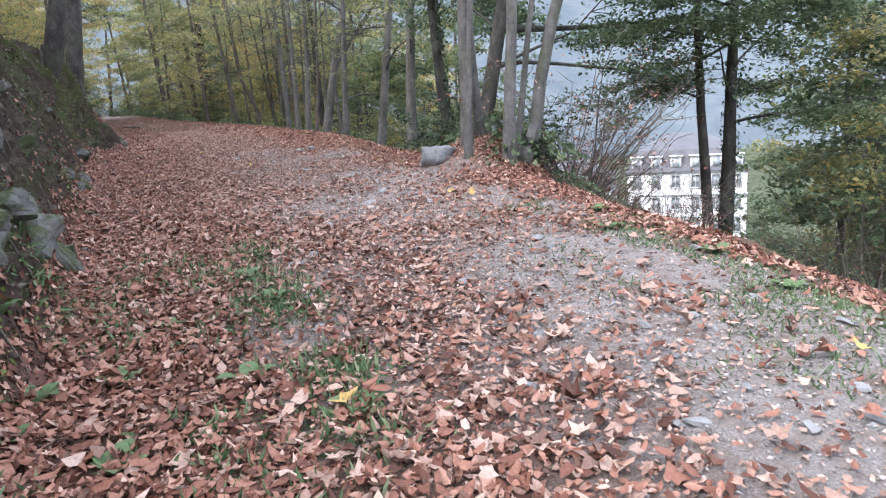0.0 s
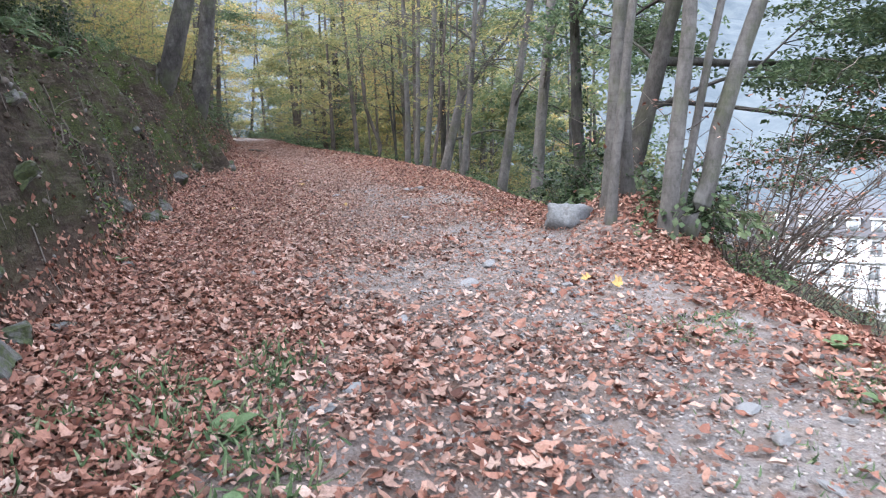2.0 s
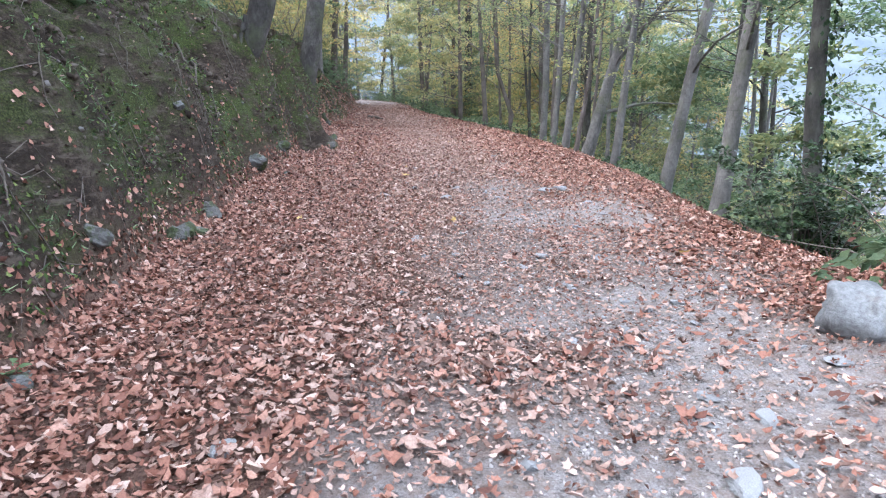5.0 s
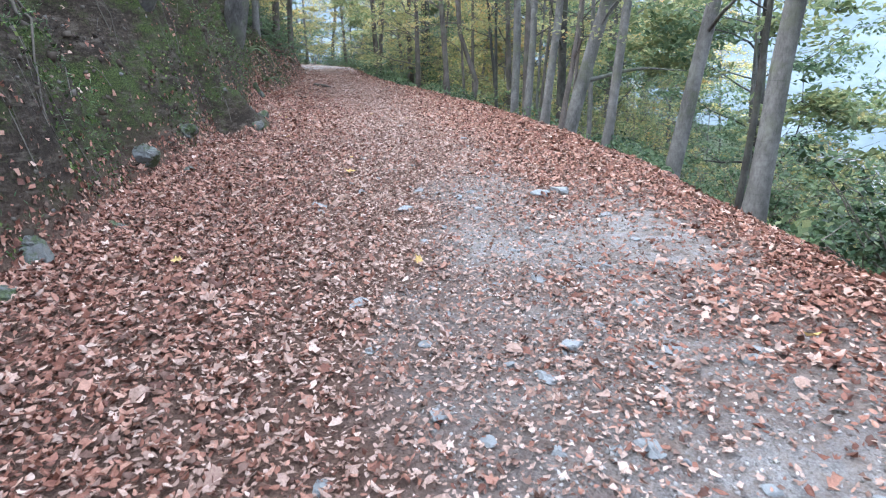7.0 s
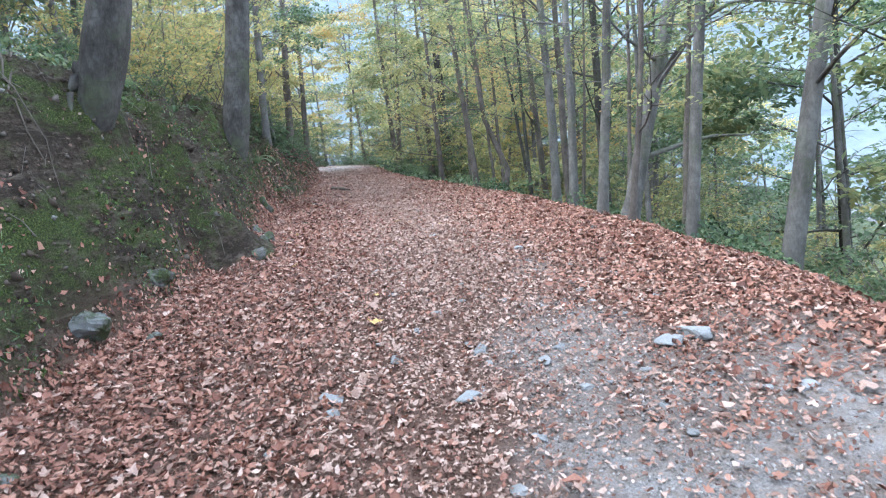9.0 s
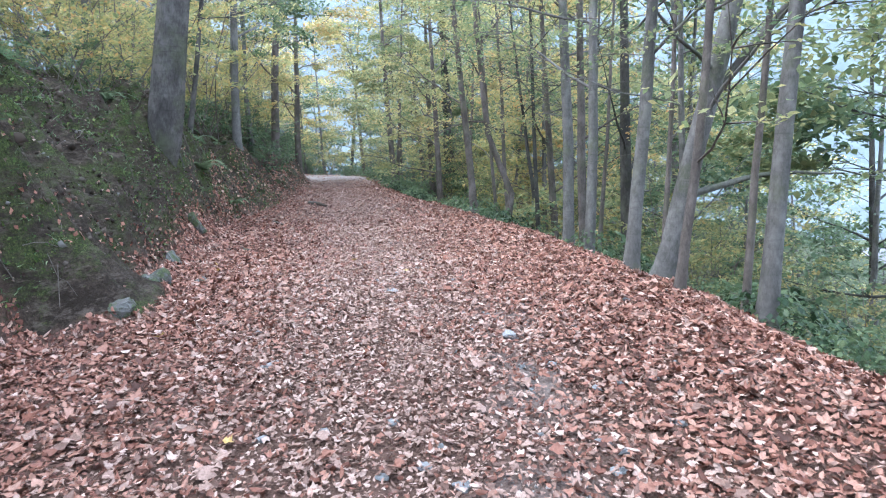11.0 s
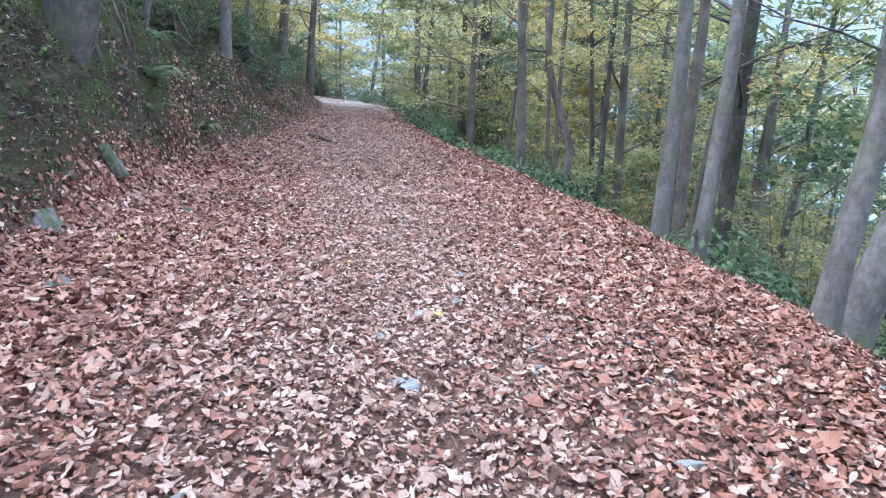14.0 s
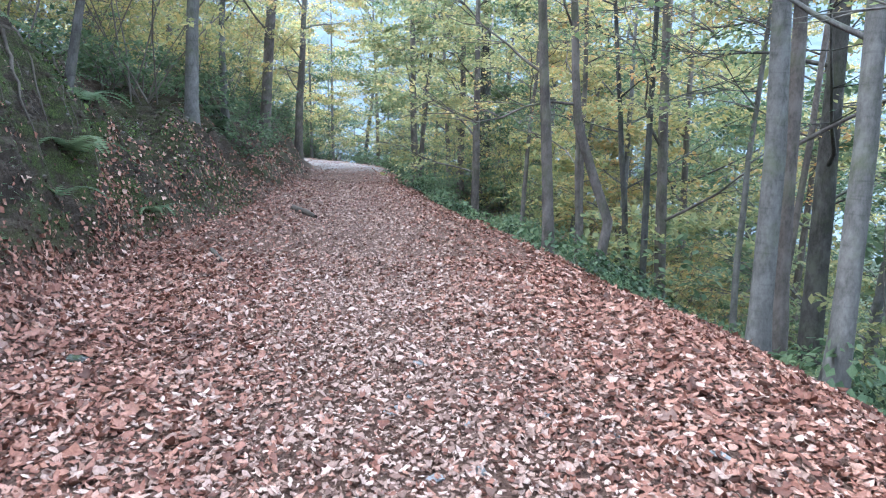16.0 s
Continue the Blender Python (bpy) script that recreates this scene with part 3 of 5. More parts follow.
def tree(name, base, lean, radius, tall, rng, bark, foliage, label, limbs=8, leaves=26, first=2.6, leaf_size=0.085, per=55, group="", lean_y=0.0,
         bends=(), leaf_from=None, flare=1.5, limb_side=None, spray_len=(0.8, 1.7), boughs=()):
    """A tree with a flared, tapered trunk, limbs and a crown of leaf sprays. Its origin is at its foot."""
    root = anchor(name, base, label, "tree", group)
    h = np.concatenate([[-1.3, -0.5, -0.15, 0.0, 0.12, 0.3, 0.6], np.linspace(1.1, tall, 14)])
    wob = np.cumsum(rng.normal(0, 0.014, (len(h), 2)), axis=0) * np.clip(h / 2, 0, 1)[:, None]
    pts = np.stack([lean * h + wob[:, 0], lean_y * h + wob[:, 1], h], -1)
    for at, reach, wide in bends:
        pts[:, 0] += reach * np.exp(-((h - at) / wide) ** 2)
    r = radius * np.interp(h, [-1.3, -0.3, 0.0, 0.15, 0.4, 1.0, tall], [flare * 0.2, flare * 0.75, flare, 1 + (flare - 1) * 0.5, 1.08, 1.0, 0.14])
    part("trunk", tube(pts, r, 14, 0.09, rng), bark, root)
    so, sw, sl = [], [], []
    for k in range(limbs):
        z = first + (tall * 0.94 - first) * (k + rng.random() * 0.8) / limbs
        a = rng.uniform(0, 6.28) if limb_side is None else limb_side + rng.normal(0, 0.8)
        p = np.array([np.interp(z, h, pts[:, 0]), np.interp(z, h, pts[:, 1]), z])
        ln = rng.uniform(0.16, 0.30) * tall * (1.15 - 0.6 * z / tall)
        w = np.array([math.cos(a), math.sin(a), rng.uniform(0.15, 0.75)])
        c = curve_points(p, w, ln, rng, 7, 0.16, 0.02)
        rr = min(radius * 0.3, 0.036) * np.linspace(1, 0.14, 7)
        twigs = [tube(c, rr, 5)]
        for q in range(2, 7):
            for _ in range(2):
                b = a + rng.choice([-1, 1]) * rng.uniform(0.4, 1.1)
                tw = np.array([math.cos(b), math.sin(b), rng.uniform(-0.1, 0.4)])
                tl = rng.uniform(0.5, 1.3)
                tc = curve_points(c[q], tw, tl, rng, 4, 0.15)
                twigs.append(tube(tc, 0.011 * np.linspace(1, 0.3, 4), 3))
                so.append(tc[1]), sw.append(tw), sl.append(tl)
        part("limb", join(twigs), bark, root)
    for z, way, ln, thick in boughs:
        p = np.array([np.interp(z, h, pts[:, 0]), np.interp(z, h, pts[:, 1]), z])
        c = curve_points(p, way, ln, rng, 9, 0.1, 0.0)
        bough = part("limb", tube(c, thick * np.linspace(1, 0.25, 9), 8), bark, root)
        for q in range(3, 9):
            tw = np.array([way[0] + rng.normal(0, 0.6), way[1] + rng.normal(0, 0.6), rng.uniform(-0.1, 0.3)])
            so.append(c[q]), sw.append(tw / np.linalg.norm(tw)), sl.append(1.0)
    so, sw, sl = np.array(so), np.array(sw), np.array(sl)
    sw[:, 2] *= 0.4
    pick = rng.choice(len(so), leaves, replace=leaves > len(so))
    if leaf_from is not None:
        pick = pick[so[pick][:, 2] > leaf_from]
    part("crown", sprays(so[pick], sw[pick], rng.uniform(*spray_len, len(pick)), per, leaf_size, rng), foliage, root, smooth=False)
    return root


def ivy_on(root, lean, radius, top, rng, n=700):
    """Ivy leaves round a trunk, from the foot up."""
    z = rng.random(n) ** 1.3 * top
    a = rng.uniform(0, 6.28, n)
    r = radius * np.interp(z, [0, 0.3, 1.0], [1.5, 1.15, 1.0]) + rng.exponential(0.035, n)
    p = np.stack([lean * z + r * np.cos(a), r * np.sin(a), z], -1)
    shape = scatter(BLADE_V * (1, 1.3, 1), BLADE_F, p, rng.uniform(0.05, 0.1, (n, 1)), frames_of(a, rng.normal(1.2, 0.5, n), rng.normal(0, 0.5, n)))
    part("ivy", shape, M_IVY, root, "dark green climbing ivy", smooth=False)




def buttress(root, radius, bark, rng, n=6):
    """Roots that spread from the foot of a trunk down the bank."""
    x, y, z = root.location
    for k in range(n):
        a = k * 6.28 / n + rng.normal(0, 0.25)
        reach = radius * rng.uniform(1.0, 1.9)
        far = radius * 0.55 + reach
        fall = float(height(x + far * math.cos(a), y + far * math.sin(a))) - z
        if not -0.75 < fall < 0.12:
            continue
        pts = []
        for s in np.linspace(0, 1, 8):
            r = radius * 0.5 + reach * s
            b = a + 0.3 * s * math.sin(3 * s + k)
            dx, dy = r * math.cos(b), r * math.sin(b)
            ground = float(height(x + dx, y + dy)) - z
            pts.append((dx, dy, min(ground, 0.1) + 0.3 * (1 - s) ** 2 - 0.06 * s))
        part("root", tube(pts, radius * 0.4 * np.linspace(1, 0.14, 8), 7, 0.12, rng), bark, root)


# foot x, y, z where the trunk meets view, sideways lean, radius
TREES = [
    ("g", 4.30, 16.7, 0.53, 0.070, 0.132, {'tall': 14, 'limbs': 7, 'first': 2.2, 'leaves': 70}),
    ("g", 4.13, 19.3, 0.60, 0.154, 0.118, {'tall': 13, 'limbs': 7, 'first': 2.0, 'leaves': 70}),
    ("y", 3.33, 20.5, 0.91, 0.076, 0.091, {'tall': 13, 'first': 2.5, 'leaves': 40}),
    ("g", 3.19, 23.4, 1.02, 0.244, 0.140, {'tall': 14, 'limbs': 9, 'first': 1.6, 'flare': 1.7, 'leaves': 60, 'boughs': ((1.3, (1.0, 0.0, 0.25), 2.4, 0.055), (2.6, (0.7, 0.1, 1.0), 5.0, 0.075))}),
    ("g", 2.52, 22.6, 1.22, 0.041, 0.088, {'first': 2.4, 'leaves': 70}),
    ("g", 2.52, 25.6, 1.10, 0.032, 0.099, {'tall': 15, 'first': 2.8, 'leaves': 70, 'lean_y': 0.083}),
    ("g", 2.34, 26.7, 1.24, -0.019, 0.101, {'tall': 15, 'first': 2.8, 'leaves': 70, 'lean_y': 0.067}),
    ("b", 2.70, 27.0, 1.15, -0.005, 0.087, {'tall': 14, 'first': 2.4, 'leaves': 70, 'lean_y': 0.07}),
    ("b", 2.51, 20.6, 1.36, 0.088, 0.049, {'tall': 10, 'first': 1.0}),
    ("b", 3.37, 24.0, 1.47, 0.033, 0.040, {'tall': 9, 'first': 2}),
    ("d", 4.01, 29.0, 1.44, -0.023, 0.144, {'tall': 13, 'first': 2}),
    ("b", 0.54, 30.2, 1.84, -0.069, 0.084, {'tall': 13, 'first': 2.4, 'leaves': 70}),
    ("b", 1.26, 30.5, 1.67, -0.114, 0.080, {'tall': 11, 'first': 2.5, 'bends': ((1.2, 0.35, 0.8),)}),
    ("b", 1.11, 31.0, 1.69, -0.078, 0.050, {'tall': 10, 'first': 2}),
    ("d", 2.39, 33.0, 1.83, -0.118, 0.070, {'tall': 12, 'first': 2.2, 'leaves': 70}),
    ("b", 2.78, 32.0, 1.94, -0.057, 0.102, {'tall': 13, 'first': 2.2, 'leaves': 70}),
    ("d", -0.51, 47.5, 1.58, -0.024, 0.289, {'tall': 16, 'first': 4, 'leaves': 60, 'ivy': 6.0}),
    ("b", -3.07, 45.0, 2.43, -0.046, 0.132, {'tall': 14, 'first': 3, 'limbs': 12, 'leaves': 150, 'leaf_size': 0.13}),
    ("b", -2.95, 45.3, 2.54, 0.050, 0.095, {'tall': 12, 'first': 2, 'limbs': 12, 'leaves': 150, 'leaf_size': 0.13}),
    ("b", -1.41, 48.0, 2.36, -0.020, 0.147, {'tall': 13, 'first': 2.4, 'limbs': 12, 'leaves': 150, 'leaf_size': 0.13}),
    ("b", -2.10, 52.0, 2.54, -0.081, 0.120, {'tall': 13, 'first': 2.4, 'limbs': 12, 'leaves': 150, 'leaf_size': 0.13}),
    ("b", -6.59, 58.0, 3.27, -0.076, 0.116, {'tall': 12, 'first': 2.4, 'limbs': 12, 'leaves': 150, 'leaf_size': 0.13}),
    ("k", -3.75, 18.0, 3.31, 0.300, 0.225, {'tall': 15, 'first': 3.5, 'flare': 1.0}),
    ("k", -4.40, 24.2, 3.30, 0.110, 0.235, {'tall': 15, 'first': 3.5, 'flare': 1.0}),
    ("n", -6.11, 32.3, 3.84, 0.029, 0.132, {'tall': 13, 'first': 2.4, 'leaves': 70}),
    ("n", -6.94, 36.0, 4.34, 0.017, 0.077, {'tall': 11, 'first': 2, 'limbs': 12, 'leaves': 150, 'leaf_size': 0.13}),
    ("b", -7.30, 40.0, 4.43, 0.058, 0.175, {'tall': 14, 'first': 2.2, 'limbs': 12, 'leaves': 150, 'leaf_size': 0.13}),
    ("b", -7.93, 46.0, 4.32, 0.023, 0.163, {'tall': 12, 'first': 2, 'limbs': 12, 'leaves': 150, 'leaf_size': 0.13}),
    ("k", -5.40, 27.6, 4.10, 0.151, 0.049, {'tall': 9, 'first': 2}),
    ("g", 3.16, 9.7, 1.40, 0.011, 0.074, {'tall': 14, 'first': 5}),
    ("g", 3.41, 9.8, 1.37, -0.023, 0.062, {'tall': 14, 'first': 5}),
    ("g", 3.02, 9.3, 1.10, 0.057, 0.052, {'tall': 13, 'first': 5}),
    ("d", 4.37, 11.7, 1.50, 0.251, 0.143, {'tall': 12, 'first': 1.2, 'limbs': 14, 'leaves': 380, 'per': 60, 'leaf_size': 0.1, 'limb_side': 0.0, 'spray_len': (1.0, 2.0), 'boughs': ((2.4, (1.0, 0.15, 0.06), 5.0, 0.07), (3.4, (1.0, -0.3, 0.1), 4.0, 0.05), (1.8, (1.0, -0.2, 0.0), 4.5, 0.04))}),
    ("g", 3.51, 9.0, 0.78, 0.054, 0.076, {'tall': 13, 'first': 5}),
    ("g", 3.74, 9.2, 0.93, 0.162, 0.048, {'tall': 11, 'first': 4}),
    ("g", 3.79, 9.1, 1.00, 0.337, 0.090, {'tall': 12, 'first': 3.0, 'limb_side': 0.0, 'leaves': 50, 'bends': ((0.4, 0.12, 0.5),), 'boughs': ((2.6, (1.0, -0.1, -0.05), 3.5, 0.035),)}),
    ("d", 9.30, 11.5, -1.62, -0.065, 0.125, {'tall': 10, 'first': 3.8, 'limbs': 14, 'leaves': 360, 'leaf_size': 0.1}),
    ("d", 9.82, 11.7, -1.85, 0.044, 0.152, {'tall': 10, 'first': 3.6, 'limbs': 16, 'leaves': 420, 'leaf_size': 0.1, 'ivy': 5.0}),
    ("d", 4.42, 14.0, 1.08, -0.051, 0.100, {'tall': 13, 'first': 2.5, 'ivy': 4.0}),
    ("b", 3.70, 21.8, 1.20, 0.05, 0.048, {'tall': 11, 'first': 3, 'leaves': 30}),
    ("g", 4.10, 25.2, 1.20, -0.03, 0.055, {'tall': 12, 'first': 3, 'leaves': 30}),
    ("b", 3.30, 28.4, 1.30, 0.06, 0.045, {'tall': 10, 'first': 3, 'leaves': 30}),
    ("d", 2.20, 30.9, 1.60, -0.04, 0.060, {'tall': 12, 'first': 3, 'leaves': 40}),
    ("g", 3.60, 30.3, 1.60, 0.03, 0.050, {'tall': 11, 'first': 3, 'leaves': 30}),
    ("b", 1.60, 33.8, 1.80, -0.05, 0.060, {'tall': 12, 'first': 3, 'leaves': 40}),
    ("b", 0.50, 35.6, 1.90, 0.04, 0.055, {'tall': 11, 'first': 3, 'leaves': 40}),
    ("d", 5.00, 18.6, 0.60, 0.02, 0.050, {'tall': 11, 'first': 3, 'leaves': 30}),
]


def plant(x, y, z, lean, radius, seed, style, tall=13.0, **more):
    """A tree whose trunk passes through (x, y, z), standing on the ground below."""
    rng = np.random.default_rng(seed)
    g = float(height(x, y))
    x0 = x - lean * (z - g)
    g = float(height(x0, y))
    bark, foliage, label = style
    return tree("tree", (x0, y, g), lean, radius, tall, rng, bark, foliage, label, group="trees along the path", **more)


S_GREY = (M_BEECH, M_CROWN, "slender grey-barked tree with thin autumn foliage on the slope")
S_YELL = (M_BEECH, M_YGREEN, "grey-barked tree with yellow autumn leaves on the slope edge")
S_DARK = (M_DARK, M_GREEN, "dark-barked tree with green leaves on the wooded slope")
S_BROWN = (M_BROWN, M_CROWN, "brown-barked tree with yellowing leaves beside the path")
S_GREEN = (M_BEECH, M_GREEN, "pale grey tree with green foliage on the bank")
S_HILL = (M_DUSK, M_CROWN, "dark-barked leaning tree with autumn leaves on the bank")
STYLES = {"k": S_HILL, "g": S_GREY, "y": S_YELL, "d": S_DARK, "b": S_BROWN, "n": S_GREEN}

for n, (kind, x, y, z, lean, radius, more) in enumerate(TREES):
    t = plant(x, y, z, lean, radius, 100 + n, STYLES[kind], **{k: v for k, v in more.items() if k != "ivy"})
    if "ivy" in more:
        ivy_on(t, lean, radius, more["ivy"], np.random.default_rng(500 + n))
    if kind == "k" and radius > 0.2:
        buttress(t, radius, M_DUSK, np.random.default_rng(600 + n))

# ---- woods behind: a few grown trees, copied about ----


def wild_trees():
    kinds = []
    for n, (style, radius, tall, first, leaves, size) in enumerate([
            (S_GREY, 0.11, 13, 1.4, 150, 0.18), (S_YELL, 0.09, 11, 1.2, 140, 0.18), (S_BROWN, 0.13, 14, 1.8, 150, 0.18),
            (S_GREEN, 0.10, 11, 1.0, 150, 0.18), (S_DARK, 0.15, 14, 2.0, 120, 0.18), (S_GREY, 0.08, 9, 0.8, 150, 0.2)]):
        rng = np.random.default_rng(40 + n)
        kinds.append(tree("tree", (0, 0, 0), rng.normal(0, 0.03), radius, tall, rng, style[0], style[1], style[2].replace("beside the path", "in the wood behind"),
                          limbs=11, leaves=leaves, first=first, leaf_size=size, per=32, group="trees of the wood", spray_len=(1.0, 2.2)))
    rng = np.random.default_rng(77)
    spots = []

    def room(x, y, gap):
        return all((x - a) ** 2 + (y - b) ** 2 > gap * gap for a, b in spots)

    def open_view(x, y):
        """The gap in the trees through which the valley shows."""
        a = math.degrees(math.atan2(x, y - 1))
        b = math.degrees(math.atan2(x, y - 9)) if y > 9 else 90
        return (30 < a < 50 and x > 4) or (29 < b < 60 and x > 4)

    spots += [(t[1], t[2]) for t in TREES]
    for tries, x0, x1, y0, y1, gap in ((130, -2, 14, 20, 62, 2.3), (120, 5, 20, 10, 70, 3.2), (110, -22, -3, 8, 75, 2.7), (200, -30, 10, 54, 86, 2.9)):
        for _ in range(tries):
            x, y = rng.uniform(x0, x1), rng.uniform(y0, y1)
            e, f = float(path_edge(y)), float(bank_foot(y))
            if f - 2.4 < x < e + (3.2 if y < 36 else 1.8) or not room(x, y, gap) or open_view(x, y):
                continue
            spots.append((x, y))
    spots += [(17, 14.5), (21, 18), (24, 21), (27, 23), (18.5, 15), (15.5, 10.5), (15, 13.2), (16, 12), (22, 19.6), (26, 19), (30, 22), (33, 27)]
    for i, (x, y) in enumerate(spots[len(TREES):]):
        k = kinds[rng.choice(6, p=[0.22, 0.24, 0.14, 0.2, 0.08, 0.12])] if i < len(spots) - len(TREES) - 12 else kinds[3]
        m = pose(x, y, float(height(x, y)), rng.normal(0, 2.5), rng.normal(0, 2.5), rng.uniform(0, 360)) @ Matrix.Scale(rng.uniform(0.85, 1.2), 4)
        if i < 6:
            kinds[i].matrix_basis = m
        else:
            copy_thing(k, m).scale = m.to_scale()


wild_trees()

# ---- shrubs, ferns, bramble and grass ----


def shrub(label, foliage, rng, tall, wide, stems, per, leaf, group, leafy=0.4, droop=0.2, name="shrub"):
    root = anchor(name, (0, 0, 0), label, name.replace("_", " "), group)
    wood, so, sw = [], [], []
    for _ in range(stems):
        a = rng.uniform(0, 6.28)
        w = np.array([math.cos(a) * wide / tall, math.sin(a) * wide / tall, 1.0])
        c = curve_points((rng.normal(0, wide * 0.12), rng.normal(0, wide * 0.12), -0.1), w, tall * rng.uniform(0.6, 1.1), rng, 7, 0.13)
        wood.append(tube(c, 0.013 * np.linspace(1, 0.25, 7), 3))
        for q in range(2, 7):
            b = rng.uniform(0, 6.28)
            tw = np.array([math.cos(b), math.sin(b), rng.uniform(0, 0.8)])
            tc = curve_points(c[q], tw, rng.uniform(0.25, 0.7) * wide * 0.6, rng, 4, 0.2)
            wood.append(tube(tc, 0.006 * np.linspace(1, 0.3, 4), 3))
            so.append(tc[0]), sw.append(tw)
    part("stem", join(wood), M_TWIG, root)
    so, sw = np.array(so), np.array(sw)
    pick = rng.random(len(so)) < leafy
    part("foliage", sprays(so[pick], sw[pick], np.full(pick.sum(), wide * 0.45), per, leaf, rng, droop), foliage, root, smooth=False)
    return root


def mound(label, foliage, rng, wide, tall, n, leaf, group):
    """Low bramble or ivy: a heap of arching leaves."""
    root = anchor("bramble", (0, 0, 0), label, "bramble", group)
    a, r = rng.uniform(0, 6.28, n), np.sqrt(rng.random(n))
    top = tall * (1 - r**2) * (0.65 + 0.6 * vnoise(np.cos(a) * r * 3 + wide, np.sin(a) * r * 3, 1.0, 1))
    p = np.stack([np.cos(a) * r * wide, np.sin(a) * r * wide, top * rng.random(n) ** 0.35], -1)
    part("foliage", scatter(BLADE_V * (1, 1.25, 1), BLADE_F, p, (rng.uniform(0.6, 1.3, n) * leaf).reshape(-1, 1), frames_of(a, rng.normal(0.4, 0.5, n), rng.normal(0, 0.5, n))), foliage, root, smooth=False)
    for _ in range(2):
        b = rng.uniform(0, 6.28)
        c = curve_points((0, 0, -0.05), (math.cos(b), math.sin(b), 1.4 * tall / wide), wide * 1.0, rng, 7, 0.15, -0.16)
        part("stem", tube(c, 0.007 * np.linspace(1, 0.4, 7), 4), M_ROOT, root)
    return root


def fern(rng):
    root = anchor("fern", (0, 0, 0), "green fern arching from the top of the bank", "fern", "ferns on the bank")
    for _ in range(9):
        a, ln = rng.uniform(0, 6.28), rng.uniform(0.45, 0.8)
        s = np.linspace(0.05, 1, 17)
        mid = np.stack([np.cos(a) * s * ln, np.sin(a) * s * ln, 0.75 * ln * s - 0.75 * ln * s**2.2], -1)
        side = np.array([-math.sin(a), math.cos(a), 0])
        out = (0.17 * (1.06 - s))[:, None] * side
        fwd = np.array([math.cos(a), math.sin(a), -0.2]) * 0.05
        v = np.concatenate([mid, mid + out + fwd, mid - out + fwd])
        f = [(k, k + 1, 17 + k) for k in range(16)] + [(k + 1, k, 34 + k) for k in range(16)]
        part("frond", (v, np.array(f)), M_GREEN, root, smooth=False)
    return root


def weed(rng):
    """A broad-leaved rosette."""
    root = anchor("weed", (0, 0, 0), "small broad-leaved green weed among fallen leaves", "weed", "weeds by the path")
    for k in range(9):
        a, ln = k * 0.7 + rng.normal(0, 0.2), rng.uniform(0.08, 0.15)
        s = np.linspace(0, 1, 6)
        mid = np.stack([np.cos(a) * s * ln, np.sin(a) * s * ln, ln * (1.15 * s - 0.6 * s**2)], -1)
        side = np.array([-math.sin(a), math.cos(a), 0.25])
        out = (ln * 0.34 * np.sin(np.pi * np.clip(s * 0.9 + 0.08, 0, 1)))[:, None] * side
        v = np.concatenate([mid, mid + out, mid - out * (1, 1, -1)])
        f = [(q, q + 1, 7 + q, 6 + q) for q in range(5)] + [(q + 1, q, 12 + q, 13 + q) for q in range(5)]
        part("leaf", (v, np.array(f)), M_GRASS, root, smooth=True)
    return root


def strew(makers, spots, rng, low=0.75, high=1.3):
    """Places the first spots with the plants themselves and the rest with copies."""
    for i, (x, y) in enumerate(spots):
        m = pose(x, y, float(height(x, y)) - 0.02, 0, 0, rng.uniform(0, 360)) @ Matrix.Scale(rng.uniform(low, high), 4)
        if i < len(makers):
            makers[i].matrix_basis = m
        else:
            copy_thing(makers[int(rng.integers(len(makers)))], m)


